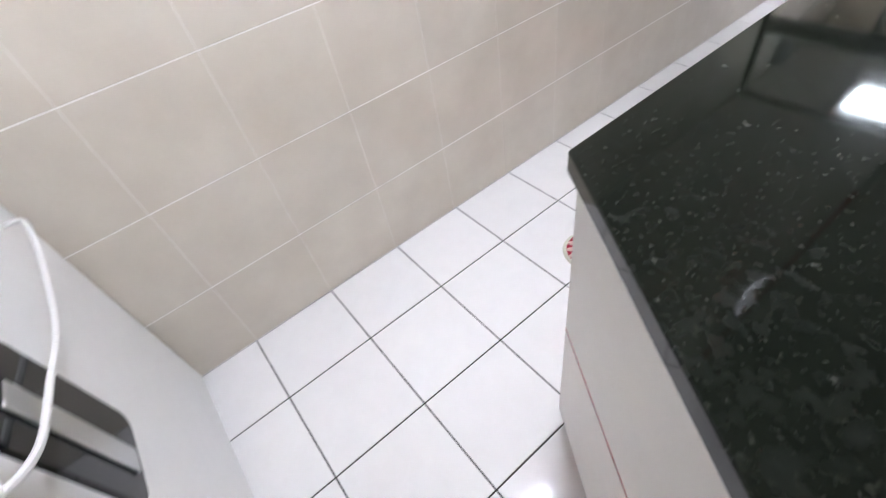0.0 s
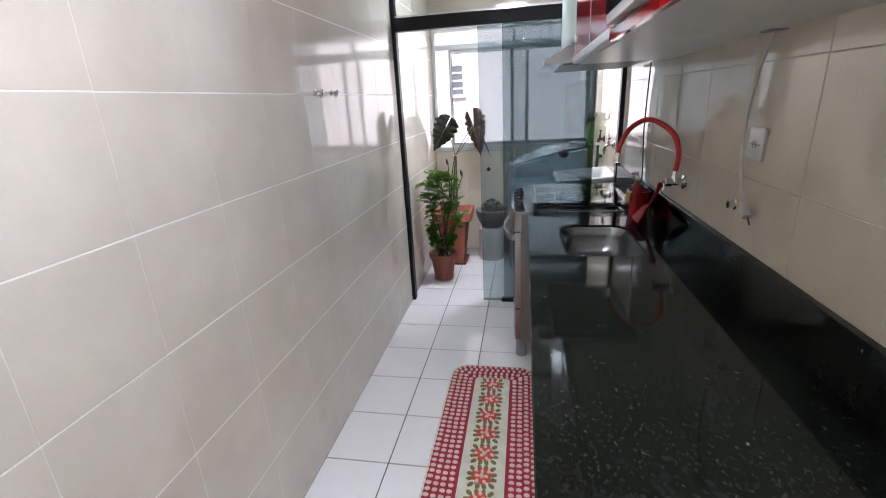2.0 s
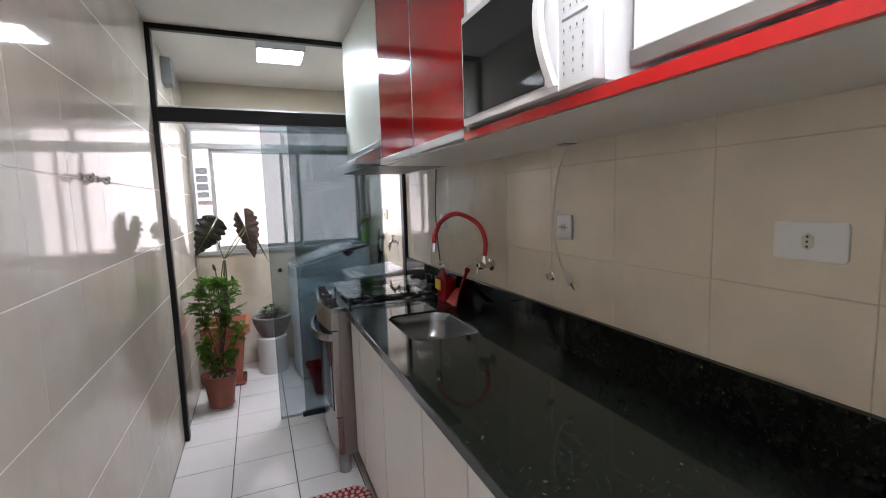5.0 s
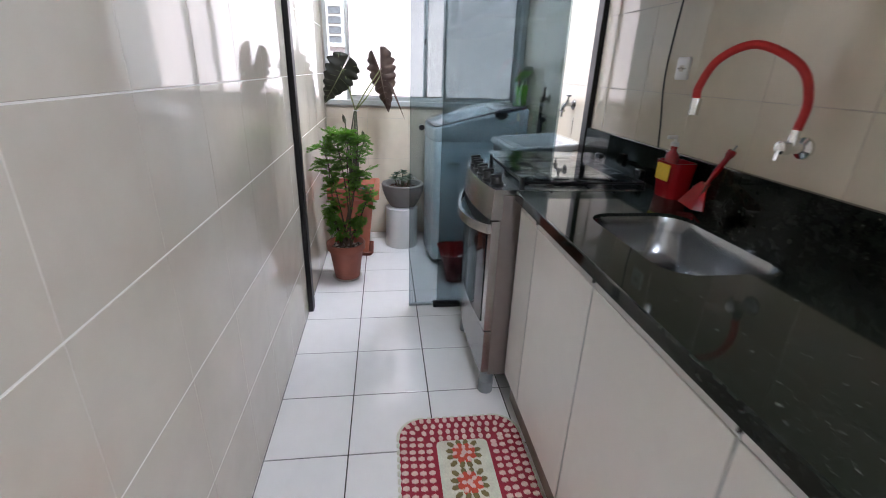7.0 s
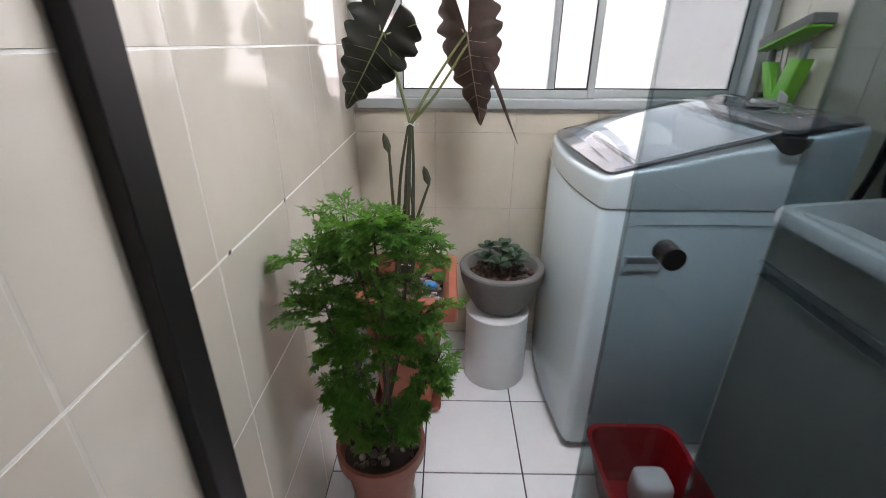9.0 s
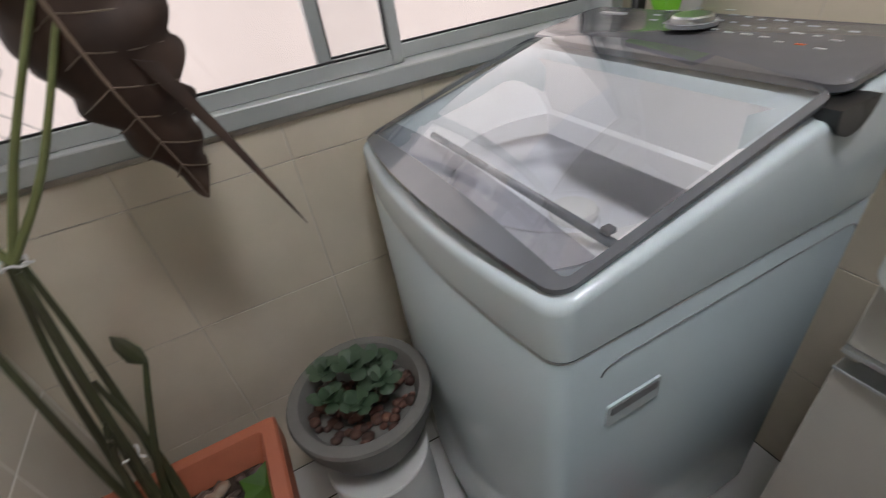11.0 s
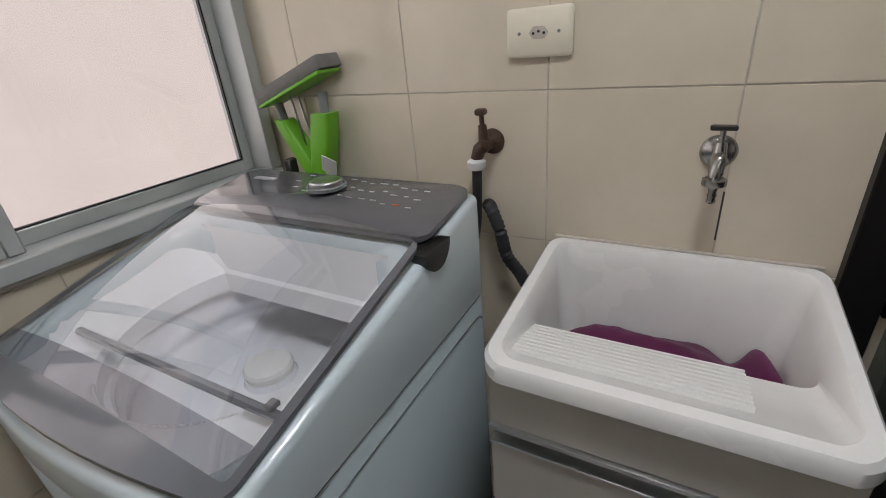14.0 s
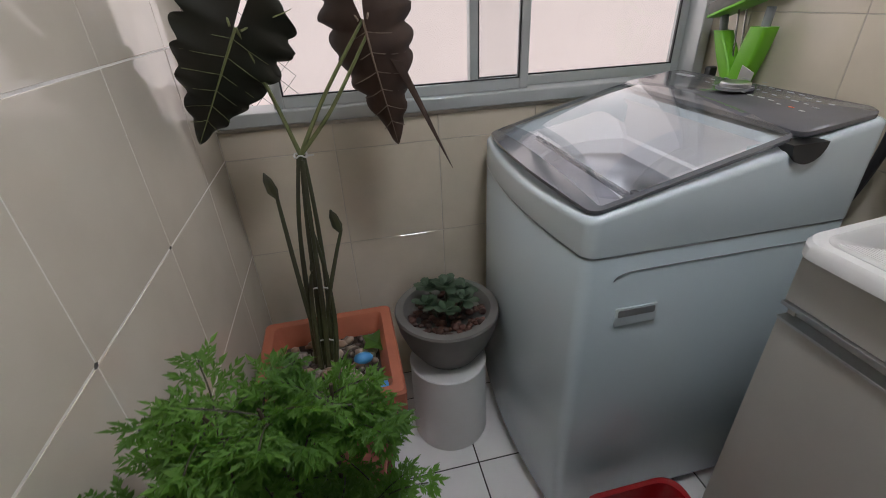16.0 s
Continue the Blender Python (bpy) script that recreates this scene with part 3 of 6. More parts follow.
part("front_fascia", bow_panel(0.775, 0.868, 0.515, 0.030, 0.04, GY0, GY1, 0.006), STEEL, stove)
part("control_panel", bow_panel(0.8685, 0.885, 0.520, 0.030, 0.09, GY0, GY1, 0.004), STEEL, stove)
part("oven_door_frame", bow_panel(0.315, 0.768, 0.520, 0.018, 0.03, GY0, GY1), STEEL, stove)
part("oven_glass", bow_panel(0.335, 0.712, 0.517, 0.018, 0.01, GY0 + 0.040, GY1 - 0.030), OVEN_GLASS, stove, "black oven door glass")
part("handle_recess", bow_panel(0.715, 0.766, 0.5175, 0.018, 0.01, GY0 + 0.02, GY1 - 0.02), BLACK_PLASTIC, stove)
part("drawer", bow_panel(0.115, 0.308, 0.522, 0.016, 0.03, GY0, GY1), STEEL, stove)
part("door_gap", bow_panel(0.306, 0.316, 0.530, 0.014, 0.02, GY0 + 0.004, GY1 - 0.004), BLACK_PLASTIC, stove)
bm = bmesh.new()
n = 20
rings = []
for i in range(n + 1):
    u = -1 + 2 * i / n
    y = (GY0 + GY1) / 2 + u * (GY1 - GY0) / 2 * 0.985
    x = 0.505 - 0.058 * (1 - u * u)
    h = 0.018
    zc = 0.740 - 0.020 * (1 - u * u)
    rings.append([(x, y, zc - h), (x, y, zc + h), (x + 0.014, y, zc + h), (x + 0.014, y, zc - h)])
loft(bm, rings)
part("handle", bm, STEEL, stove, "wide bowed steel handle")
part("hob", frame_of(GX0 + 0.09, GX1, GY0, GY1, GX0 + 0.12, GX1 - 0.03, GY0 + 0.03, GY1 - 0.03, 0.03, 0.866, 0.884), STEEL, stove)
part("hob_plate", rbox(GX0 + 0.10, GX1 - 0.02, GY0 + 0.02, GY1 - 0.02, 0.862, 0.872), BLACK_GLASS, stove)
for i in range(5):
    y = GY0 + 0.075 + i * 0.094
    x = 0.555 - bowed(y, 0.02)
    k = part("knob", lathe(bmesh.new(), 0, 0, [(0.026, 0.0), (0.026, 0.006), (0.021, 0.010), (0.019, 0.030), (0.016, 0.033)], 20), BLACK_PLASTIC, stove)
    k.matrix_basis = pose(x, y, 0.885, 0, -8, 0)
    g = part("grip", rbox(-0.021, 0.021, -0.0055, 0.0055, 0.020, 0.041, 0.002), BLACK_PLASTIC, k)
    bm = lathe(bmesh.new(), x + 0.03, y, [(0.004, 0.8851), (0.004, 0.8862)], 8)
    part("mark", bm, LABEL_W, stove)
for by in (GY0 + 0.15, GY1 - 0.15):
    for bx in (0.74, 0.98):
        b = part("burner", lathe(bmesh.new(), bx, by, [(0.05, 0.872), (0.05, 0.880), (0.036, 0.884), (0.036, 0.892), (0.03, 0.895)], 24), STEEL, stove)
        part("cap", lathe(bmesh.new(), bx, by, [(0.032, 0.8952), (0.034, 0.897), (0.034, 0.901), (0.028, 0.904)], 24), BLACK_PLASTIC, b)
for gy in ((GY0 + 0.03, GY0 + 0.265), (GY1 - 0.265, GY1 - 0.03)):
    bm = bmesh.new()
    ym = (gy[0] + gy[1]) / 2
    for a, b in (((0.63, gy[0], 0.905), (1.09, gy[0], 0.905)), ((0.63, gy[1], 0.905), (1.09, gy[1], 0.905)),
                 ((0.63, gy[0], 0.905), (0.63, gy[1], 0.905)), ((1.09, gy[0], 0.905), (1.09, gy[1], 0.905)),
                 ((0.63, ym, 0.912), (0.715, ym, 0.912)), ((0.77, ym, 0.912), (0.955, ym, 0.912)), ((1.01, ym, 0.912), (1.09, ym, 0.912)),
                 ((0.74, gy[0], 0.912), (0.74, ym - 0.025, 0.912)), ((0.74, ym + 0.025, 0.912), (0.74, gy[1], 0.912)),
                 ((0.98, gy[0], 0.912), (0.98, ym - 0.025, 0.912)), ((0.98, ym + 0.025, 0.912), (0.98, gy[1], 0.912))):
        tube(bm, [a, b], 0.005, 6)
    for fx in (0.63, 1.09):
        for fy in gy:
            tube(bm, [(fx, fy, 0.872), (fx, fy, 0.905)], 0.005, 6)
    part("grate", bm, BLACK, stove)
bm = bmesh.new()
loft(bm, [at_z(rrect(0.605, 1.110, GY0 + 0.006, GY1 - 0.006, 0.02, 5), 0.926), at_z(rrect(0.605, 1.110, GY0 + 0.006, GY1 - 0.006, 0.02, 5), 0.931)])
lid = part("glass_lid", bm, CLEAR, stove, "clear tempered glass lid")
for hy in (GY0 + 0.10, GY1 - 0.10):
    part("hinge", rbox(1.095, 1.118, hy - 0.022, hy + 0.022, 0.884, 0.942, 0.004), BLACK_PLASTIC, lid)
for hy in (GY0 + 0.03, GY1 - 0.03):
    part("buffer", lathe(bmesh.new(), 0.625, hy, [(0.008, 0.884), (0.008, 0.9255)], 10), BLACK_PLASTIC, lid)

# ---- wall units ----
UX, UZ = 0.786, 1.588


def unit(name, ya, yb, z0, z1, label, carcass):
    u = thing(name, (1.0, (ya + yb) / 2, z0), label, "wall cabinet", "wall units")
    for y in (yb + 0.0006, ya - 0.016):
        part("side_panel", rbox(UX + 0.02, XR - 0.001, y, y + 0.0154, z0, z1, 0.0006), carcass, u)
    part("bottom_panel", rbox(UX + 0.02, XR - 0.001, yb + 0.016, ya - 0.016, z0, z0 + 0.016, 0.0006), carcass, u)
    part("top_panel", rbox(UX + 0.02, XR - 0.001, yb + 0.016, ya - 0.016, z1 - 0.016, z1, 0.0006), carcass, u)
    part("back_panel", rbox(XR - 0.012, XR - 0.001, yb + 0.016, ya - 0.016, z0 + 0.016, z1 - 0.016, 0.0006), carcass, u)
    return u


def front(u, ya, yb, z0, z1, material, label, grip=True):
    d = part("door", rbox(UX, UX + 0.018, yb + 0.002, ya - 0.002, z0 + (0.030 if grip else 0.0), z1, 0.0015), material, u, label)
    if grip:
        part("handle_profile", rbox(UX - 0.010, UX + 0.016, yb + 0.002, ya - 0.002, z0, z0 + 0.029, 0.003), ALU, d, "aluminium pull profile")
    for y in (ya - 0.0019, yb + 0.0005):
        part("edging", rbox(UX - 0.001, UX + 0.0185, y, y + 0.0013, z0 + 0.03, z1), ALU, d)


u = unit("wall_cabinet", 0.045, -0.78, 1.675, ZC - 0.01, "white frosted-front wall cabinet above the cooker hood", WHITE_LAM)
front(u, 0.045, -0.78, 1.68, ZC - 0.012, MILK, "pale frosted panel in an aluminium edge")
u = unit("wall_cabinet", -0.782, -1.722, UZ, ZC - 0.01, "white wall cabinet with two glossy red doors", WHITE_LAM)
front(u, -0.782, -1.25, UZ + 0.004, ZC - 0.012, RED_LAM, "")
front(u, -1.25, -1.722, UZ + 0.004, ZC - 0.012, RED_LAM, "")
u = unit("wall_cabinet", -1.724, -2.328, 2.03, ZC - 0.01, "white flap cabinet above the microwave", WHITE_LAM)
front(u, -1.724, -2.328, 2.035, ZC - 0.012, WHITE_LAM, "")
u = unit("wall_cabinet", -2.330, -3.02, UZ + 0.024, ZC - 0.01, "white wall cabinet with an aluminium pull profile", WHITE_LAM)
front(u, -2.330, -3.02, UZ + 0.030, ZC - 0.012, WHITE_LAM, "")
shelf = thing("microwave_shelf", (1.0, -2.0, UZ), "white shelf board with a red front edge", "shelf")
part("board", rbox(UX + 0.002, XR - 0.001, -3.02, -1.7235, UZ, UZ + 0.022), WHITE_LAM, shelf)
part("front_edge", rbox(UX - 0.012, UX + 0.0015, -3.02, -1.7235, UZ - 0.004, UZ + 0.020, 0.001), RED_LAM, shelf, "red edging strip")

part("side_panel", rbox(UX - 0.002, XR - 0.001, -1.7395, -1.7235, UZ + 0.0225, 2.0295), WHITE_LAM, shelf)
mw = thing("microwave", (0.95, -2.01, UZ + 0.022), "white microwave oven with a black glass door", "microwave")
MX, MY0, MY1, MZ0, MZ1 = 0.764, -2.272, -1.750, UZ + 0.030, 1.905
part("body", rbox(MX + 0.02, 1.10, MY0, MY1, MZ0, MZ1, 0.006, 2), WHITE_PLASTIC, mw)
for fy in (MY0 + 0.05, MY1 - 0.05):
    for fx in (MX + 0.06, 1.05):
        part("foot", rbox(fx - 0.015, fx + 0.015, fy - 0.015, fy + 0.015, UZ + 0.0225, MZ0 + 0.001), BLACK_PLASTIC, mw)
part("door", rbox(MX - 0.004, MX + 0.0195, MY0 + 0.100, MY1, MZ0, MZ1, 0.005, 2), WHITE_PLASTIC, mw)
part("door_glass", rbox(MX - 0.007, MX - 0.0045, MY0 + 0.140, MY1 - 0.012, MZ0 + 0.02, MZ1 - 0.02, 0.001), BLACK_GLASS, mw, "black door glass")
mwh = curve_pts([(MX - 0.006, MY0 + 0.112, MZ0 + 0.012), (MX - 0.026, MY0 + 0.120, MZ0 + 0.08), (MX - 0.033, MY0 + 0.123, (MZ0 + MZ1) / 2), (MX - 0.026, MY0 + 0.120, MZ1 - 0.08), (MX - 0.006, MY0 + 0.112, MZ1 - 0.012)], 6)
bm = bmesh.new()
loft(bm, [[(p.x - 0.006, p.y - 0.0095, p.z), (p.x - 0.006, p.y + 0.0095, p.z), (p.x + 0.006, p.y + 0.012, p.z), (p.x + 0.006, p.y - 0.012, p.z)] for p in mwh])
part("handle", bm, OFF_WHITE, mw, "curved white handle")
cp = part("control_panel", rbox(MX - 0.004, MX + 0.0195, MY0, MY0 + 0.098, MZ0, MZ1, 0.005, 2), WHITE_PLASTIC, mw)
px = MX - 0.0046
part("display", rbox(px - 0.0004, px, MY0 + 0.03, MY0 + 0.075, MZ1 - 0.055, MZ1 - 0.025), BLACK_GLASS, cp)
for r in range(11):
    z = MZ1 - 0.068 - r * 0.0192
    if r in (2, 5):
        part("print_bar", rbox(px - 0.0003, px, MY0 + 0.016, MY0 + 0.086, z - 0.0025, z + 0.0025), PRINT_DK, cp)
        continue
    for c in range(3 if r > 6 else 4):
        y = MY0 + 0.082 - c * (0.026 if r > 6 else 0.018)
        part("print_mark", rbox(px - 0.0003, px, y - 0.0032, y, z - 0.0022, z + 0.0036), PRINT_DK, cp)
        part("print_caption", rbox(px - 0.0003, px, y - 0.0060, y + 0.0030, z - 0.0058, z - 0.0044), LABEL_W, cp)

hood = thing("cooker_hood", (0.92, -0.4, 1.60), "slim stainless cooker hood under the wall cabinet", "cooker hood")
bm = bmesh.new()
loft(bm, [at_z(rrect(0.655, XR - 0.001, -0.775, 0.03, 0.004, 2), 1.598), at_z(rrect(0.655, XR - 0.001, -0.775, 0.03, 0.004, 2), 1.618),
          at_z(rrect(0.76, XR - 0.001, -0.775, 0.03, 0.004, 2), 1.672)])
part("body", bm, STEEL, hood, smooth=20)
part("filter", rbox(0.74, 1.12, -0.72, -0.03, 1.592, 1.5975), GREY_PLASTIC, hood)

# ---- washing machine ----
MX0, MX1, WY0, WY1 = 0.455, 1.060, 0.712, 1.330


def top_z(x, y=0):
    u = (x - MX0) / (MX1 - MX0)
    return 0.926 + 0.132 * u + 0.074 * u * (1 - u)


def crown(x):
    """How far the lid and panel rise above their edges at the middle."""
    u = min(1.0, max(0.0, (x - MX0) / (MX1 - MX0)))
    return 0.010 + 0.024 * math.sin(math.pi * u ** 0.9)


def wbow(pts, depth=0.030):
    """Bows the front of an outline towards the room."""
    yc, hy = (WY0 + WY1) / 2, (WY1 - WY0) / 2
    return [(x - depth * (1 - ((y - yc) / hy) ** 2) * max(0.0, 1 - (x - MX0) / 0.12), y) for x, y in pts]


def wm_outline(d, r=0.024, x1=None):
    """The machine's outline in plan, d inside the body, with points along the bowed front."""
    x0, xe, y0, y1 = MX0 + d, (x1 if x1 else MX1 - d), WY0 + d, WY1 - d
    pts = rrect(x0, xe, y0, y1, r, 5)
    k = 12
    front = [(x0, y1 - r - (y1 - y0 - 2 * r) * i / 9) for i in range(1, 9)]
    return wbow(pts[:k] + front + pts[k:])


wm = thing("washing_machine", (0.77, 1.02, 0.0), "silver-grey top-loading washing machine with a dark glass lid", "washing machine")
o = wm_outline(0.0)
bm = bmesh.new()
loft(bm, [at_z(wm_outline(0.006), 0.03), at_z(o, 0.045), at_z(o, 0.838), at_z(wm_outline(0.002), 0.8405)], True, False)
part("body", bm, WM_GREY, wm, smooth=50)
bm = bmesh.new()
tz = lambda d: (lambda x, y: top_z(x) + d)
loft(bm, [at_z(wm_outline(0.002), 0.8435), at_z(wm_outline(-0.001), 0.846), at_z(wm_outline(0.0), tz(-0.016)), at_z(wm_outline(0.0015), tz(-0.010)), at_z(wm_outline(0.005), tz(-0.006)),
          at_z(wm_outline(0.010), tz(-0.0045)), at_z(wm_outline(0.016), tz(-0.005)), at_z(wm_outline(0.030, 0.05, 0.862), tz(-0.008)),
          at_z(wm_outline(0.045, 0.08, 0.852), tz(-0.035)), at_z(wm_outline(0.050, 0.08, 0.848), 0.875)], False, False)
part("top_cover", bm, WM_TOP, wm, smooth=50)
part("seam", loft(bmesh.new(), [at_z(wm_outline(-0.0005), z) for z in (0.8408, 0.8432)], False, False), LABEL_W, wm, smooth=50)
# drum
tcx, tcy = 0.745, (WY0 + WY1) / 2
tub = part("tub", lathe(bmesh.new(), tcx, tcy, [(0.285, 0.850), (0.280, 0.868), (0.262, 0.873), (0.250, 0.884), (0.240, 0.878), (0.236, 0.862), (0.228, 0.860), (0.226, 0.845), (0.300, 0.840)], 48, False, False), TUB_STEEL, wm)
part("drum", lathe(bmesh.new(), tcx, tcy, [(0.2255, 0.852), (0.2255, 0.83), (0.221, 0.826), (0.221, 0.80), (0.2245, 0.796), (0.2245, 0.772), (0.19, 0.752), (0.03, 0.746)], 48, False, True), DRUM, tub, "pale grey drum", smooth=60)
part("agitator", lathe(bmesh.new(), tcx, tcy, [(0.15, 0.750), (0.12, 0.753), (0.07, 0.758), (0.050, 0.766), (0.046, 0.778)], 32), DRUM, tub)
part("agitator_cap", lathe(bmesh.new(), tcx, tcy, [(0.0445, 0.7785), (0.046, 0.790), (0.042, 0.796), (0.001, 0.798)], 32), OFF_WHITE, tub, "white agitator cap")
# lid: a dark frame round a curved pane
LX0, LX1, LY0, LY1 = MX0 + 0.010, 0.864, WY0 + 0.013, WY1 - 0.013
ym, hy = (LY0 + LY1) / 2, (LY1 - LY0) / 2


def lid_ring(x0, x1, y0, y1, r, dz, bow=0.0):
    pts = rrect(x0, x1, y0, y1, r, 6)
    pts = pts[:14] + [(x0, y1 - r - (y1 - y0 - 2 * r) * i / 9) for i in range(1, 9)] + pts[14:]
    out = []
    for x, y in pts:
        v = 1 - ((y - ym) / hy) ** 2
        out.append((x - bow * v * max(0.0, 1 - (x - x0) / 0.12), y, top_z(x) + dz + crown(x) * v))
    return out


bm = bmesh.new()
ro = (LX0, LX1, LY0, LY1, 0.024)
ri = (LX0 + 0.016, LX1 - 0.003, LY0 + 0.011, LY1 - 0.011, 0.010)
rings = [lid_ring(*ri, -0.002), lid_ring(*ro, -0.003, 0.032), lid_ring(*ro, 0.004, 0.032), lid_ring(*ri, 0.0055)]
loft(bm, rings + [rings[0]], False, False)
bmesh.ops.remove_doubles(bm, verts=bm.verts, dist=1e-6)
wlid = part("lid", bm, WM_DARK, wm, "smoked grey lid frame")


def lid_sheet(x0, x1, nu, nv=12, bow=0.0):
    """A curved sheet of the lid between two cuts across it."""
    rows = []
    for i in range(nu + 1):
        row = []
        for j in range(nv + 1):
            v = -1 + 2 * j / nv
            x = x0 + (x1 - x0) * i / nu - bow * (1 - v * v) * (1 - i / nu)
            row.append((x, LY0 + 0.0115 + (LY1 - LY0 - 0.023) * j / nv, top_z(x) + 0.0035 + crown(x) * (1 - v * v * 0.93)))
        rows.append(row)
    return loft(bmesh.new(), rows, False, False, closed=False)


for nm, sheet, glaze, label in (("lid_glass", lid_sheet(LX0 + 0.0560, LX1 - 0.0035, 14), LID_GLASS, "clear curved lid pane"),
                                ("lid_band", lid_sheet(LX0 + 0.0165, LX0 + 0.0559, 4), LID_SMOKE, "smoked band along the lid's front")):
    part(nm, sheet, glaze, wlid, label, smooth=80).visible_shadow = False
# pierced white lint rim beside the drum
bm = bmesh.new()
for k in range(64):
    a = math.pi * (0.86 + 0.52 * k / 63)
    for q in range(3):
        r = 0.2205 + 0.0058 * q
        lathe(bm, tcx - 0.020 + r * math.cos(a + 0.012 * (q % 2)), tcy + r * math.sin(a + 0.012 * (q % 2)), [(0.0022, 0.880), (0.0022, 0.8945), (0.0012, 0.8952)], 6)
part("lint_rim", bm, OFF_WHITE, tub, "white pierced lint rim")["kind"] = "stuff"
# white deck sloping down to the drum, under the pane
DX0, DX1, DY0, DY1, DC = MX0 + 0.034, 0.848, LY0 + 0.016, LY1 - 0.016, 0.665
outer, lip, inner = [], [], []
for k in range(72):
    a = 2 * math.pi * k / 72
    c, n = math.cos(a), math.sin(a)
    reach = min((DX1 - DC) / c if c > 1e-6 else (DX0 - DC) / c if c < -1e-6 else 9.0, (DY1 - tcy) / n if n > 1e-6 else (DY0 - tcy) / n if n < -1e-6 else 9.0)
    outer.append((DC + c * reach, tcy + n * reach))
    for ring, r in ((lip, 0.226), (inner, 0.218)):
        ring.append((min(DX1 - (0.006 if ring is lip else 0.012), tcx - 0.020 + r * c), tcy + r * n))
bm = bmesh.new()
loft(bm, [at_z(outer, lambda x, y: top_z(x) - 0.020), at_z(lip, lambda x, y: 0.893 + 0.06 * (x - 0.5)), at_z(inner, lambda x, y: 0.886 + 0.06 * (x - 0.5)), at_z(inner, 0.862)], False, False)
part("deck", bm, TUB_STEEL, wm, "white deck round the drum", smooth=25)
# the bars seen under the pane
part("inner_bar", rbox(0.569, 0.582, 0.745, 1.235, 0.922, 0.934, 0.003), WM_DARK, wm)
part("filter_clip", rbox(0.573, 0.588, 0.772, 0.786, 0.9345, 0.943, 0.002), WM_PANEL, wm)
# control panel
bm = bmesh.new()
PX0, PX1 = LX1 + 0.0015, MX1 - 0.006
ro = rrect(PX0, PX1, LY0, LY1, 0.03, 6)
ri = rrect(PX0 + 0.004, PX1 - 0.004, LY0 + 0.004, LY1 - 0.004, 0.028, 6)
dome = lambda dz: (lambda x, y: top_z(x) + dz + crown(x) * (1 - ((y - ym) / hy) ** 2))
loft(bm, [at_z(ro, dome(-0.004)), at_z(ro, dome(0.005)), at_z(ri, dome(0.008))])
cpan = part("control_panel", bm, WM_PANEL, wm, "dark control panel with faint print")
kx, ky = 0.985, 1.02
kz = top_z(kx) + crown(kx) - 0.016
kn = part("knob", lathe(bmesh.new(), kx, ky, [(0.034, kz + 0.012), (0.033, kz + 0.024), (0.030, kz + 0.027), (0.001, kz + 0.028)], 32), ALU, cpan, "round silver dial")
part("ring", lathe(bmesh.new(), kx, ky, [(0.041, kz + 0.010), (0.041, kz + 0.0165), (0.036, kz + 0.0175), (0.036, kz + 0.012)], 32), GREY_PLASTIC, kn)
rng = random.Random(7)
for i in range(7):
    for s in (0, 1, 2):
        y = ky - 0.085 - 0.024 * i
        x = kx - 0.056 + 0.036 * s + rng.uniform(-0.006, 0.006)
        w = rng.uniform(0.008, 0.018)
        zz = top_z(x) + 0.0085 + crown(x) * (1 - ((y - ym) / hy) ** 2)
        bm = rbox(x - 0.0015, x + 0.0015, y - w / 2, y + w / 2, zz, zz + 0.0012)
        part("print_bar", bm, ORANGE if (i, s) == (5, 0) else LABEL_W, cpan)
for i in range(9):
    a = math.pi * (0.15 + i * 0.21)
    x, y = kx + 0.058 * math.cos(a), ky + 0.062 * math.sin(a)
    zz = top_z(x) + 0.0085 + crown(x) * (1 - ((y - ym) / hy) ** 2)
    part("print_bar", rbox(x - 0.0015, x + 0.0015, y - 0.007, y + 0.007, zz, zz + 0.0012), LABEL_W, cpan)
zz = top_z(0.985) + 0.0085 + crown(0.985) * (1 - ((1.195 - ym) / hy) ** 2) - 0.001
part("maker_plate", rbox(0.978, 0.990, 1.165, 1.225, zz, zz + 0.003), LABEL_W, cpan)
# lid grip on the side, service slot, panel groove
bm = bmesh.new()
pts = [(0.876 + 0.040 * math.cos(a), top_z(0.876) - 0.008 + 0.040 * math.sin(a)) for a in [math.pi + math.pi * k / 12 for k in range(13)]]
loft(bm, [[(x, y, z) for x, z in pts] for y in (WY0 - 0.007, WY0 + 0.03)])
part("lid_grip", bm, BLACK_PLASTIC, wm)
bm = bmesh.new()
loft(bm, [[(x, WY0 + d, z) for x, z in rrect(0.535, 0.632, 0.672, 0.716, 0.004, 3)] for d in (-0.0035, 0.002)])
slot = part("side_grip", bm, WM_TOP, wm)
bm = bmesh.new()
loft(bm, [[(x, WY0 - 0.0042, z) for x, z in rrect(0.541, 0.626, 0.694, 0.711, 0.003, 3)], [(x, WY0 - 0.0030, z) for x, z in rrect(0.541, 0.626, 0.694, 0.711, 0.003, 3)]])
part("slot", bm, GREY_PLASTIC, slot)
part("panel_groove", tube(bmesh.new(), curve_pts([(0.520, WY0, 0.786), (0.535, WY0, 0.799), (0.60, WY0, 0.804), (0.95, WY0, 0.804), (1.02, WY0, 0.800), (1.035, WY0, 0.788)], 5), 0.0014, 6), GREY_PLASTIC, wm)
for fx in (MX0 + 0.06, MX1 - 0.06):
    for fy in (WY0 + 0.06, WY1 - 0.06):
        part("foot", lathe(bmesh.new(), fx, fy, [(0.025, 0.0), (0.02, 0.031)], 12), BLACK_PLASTIC, wm)
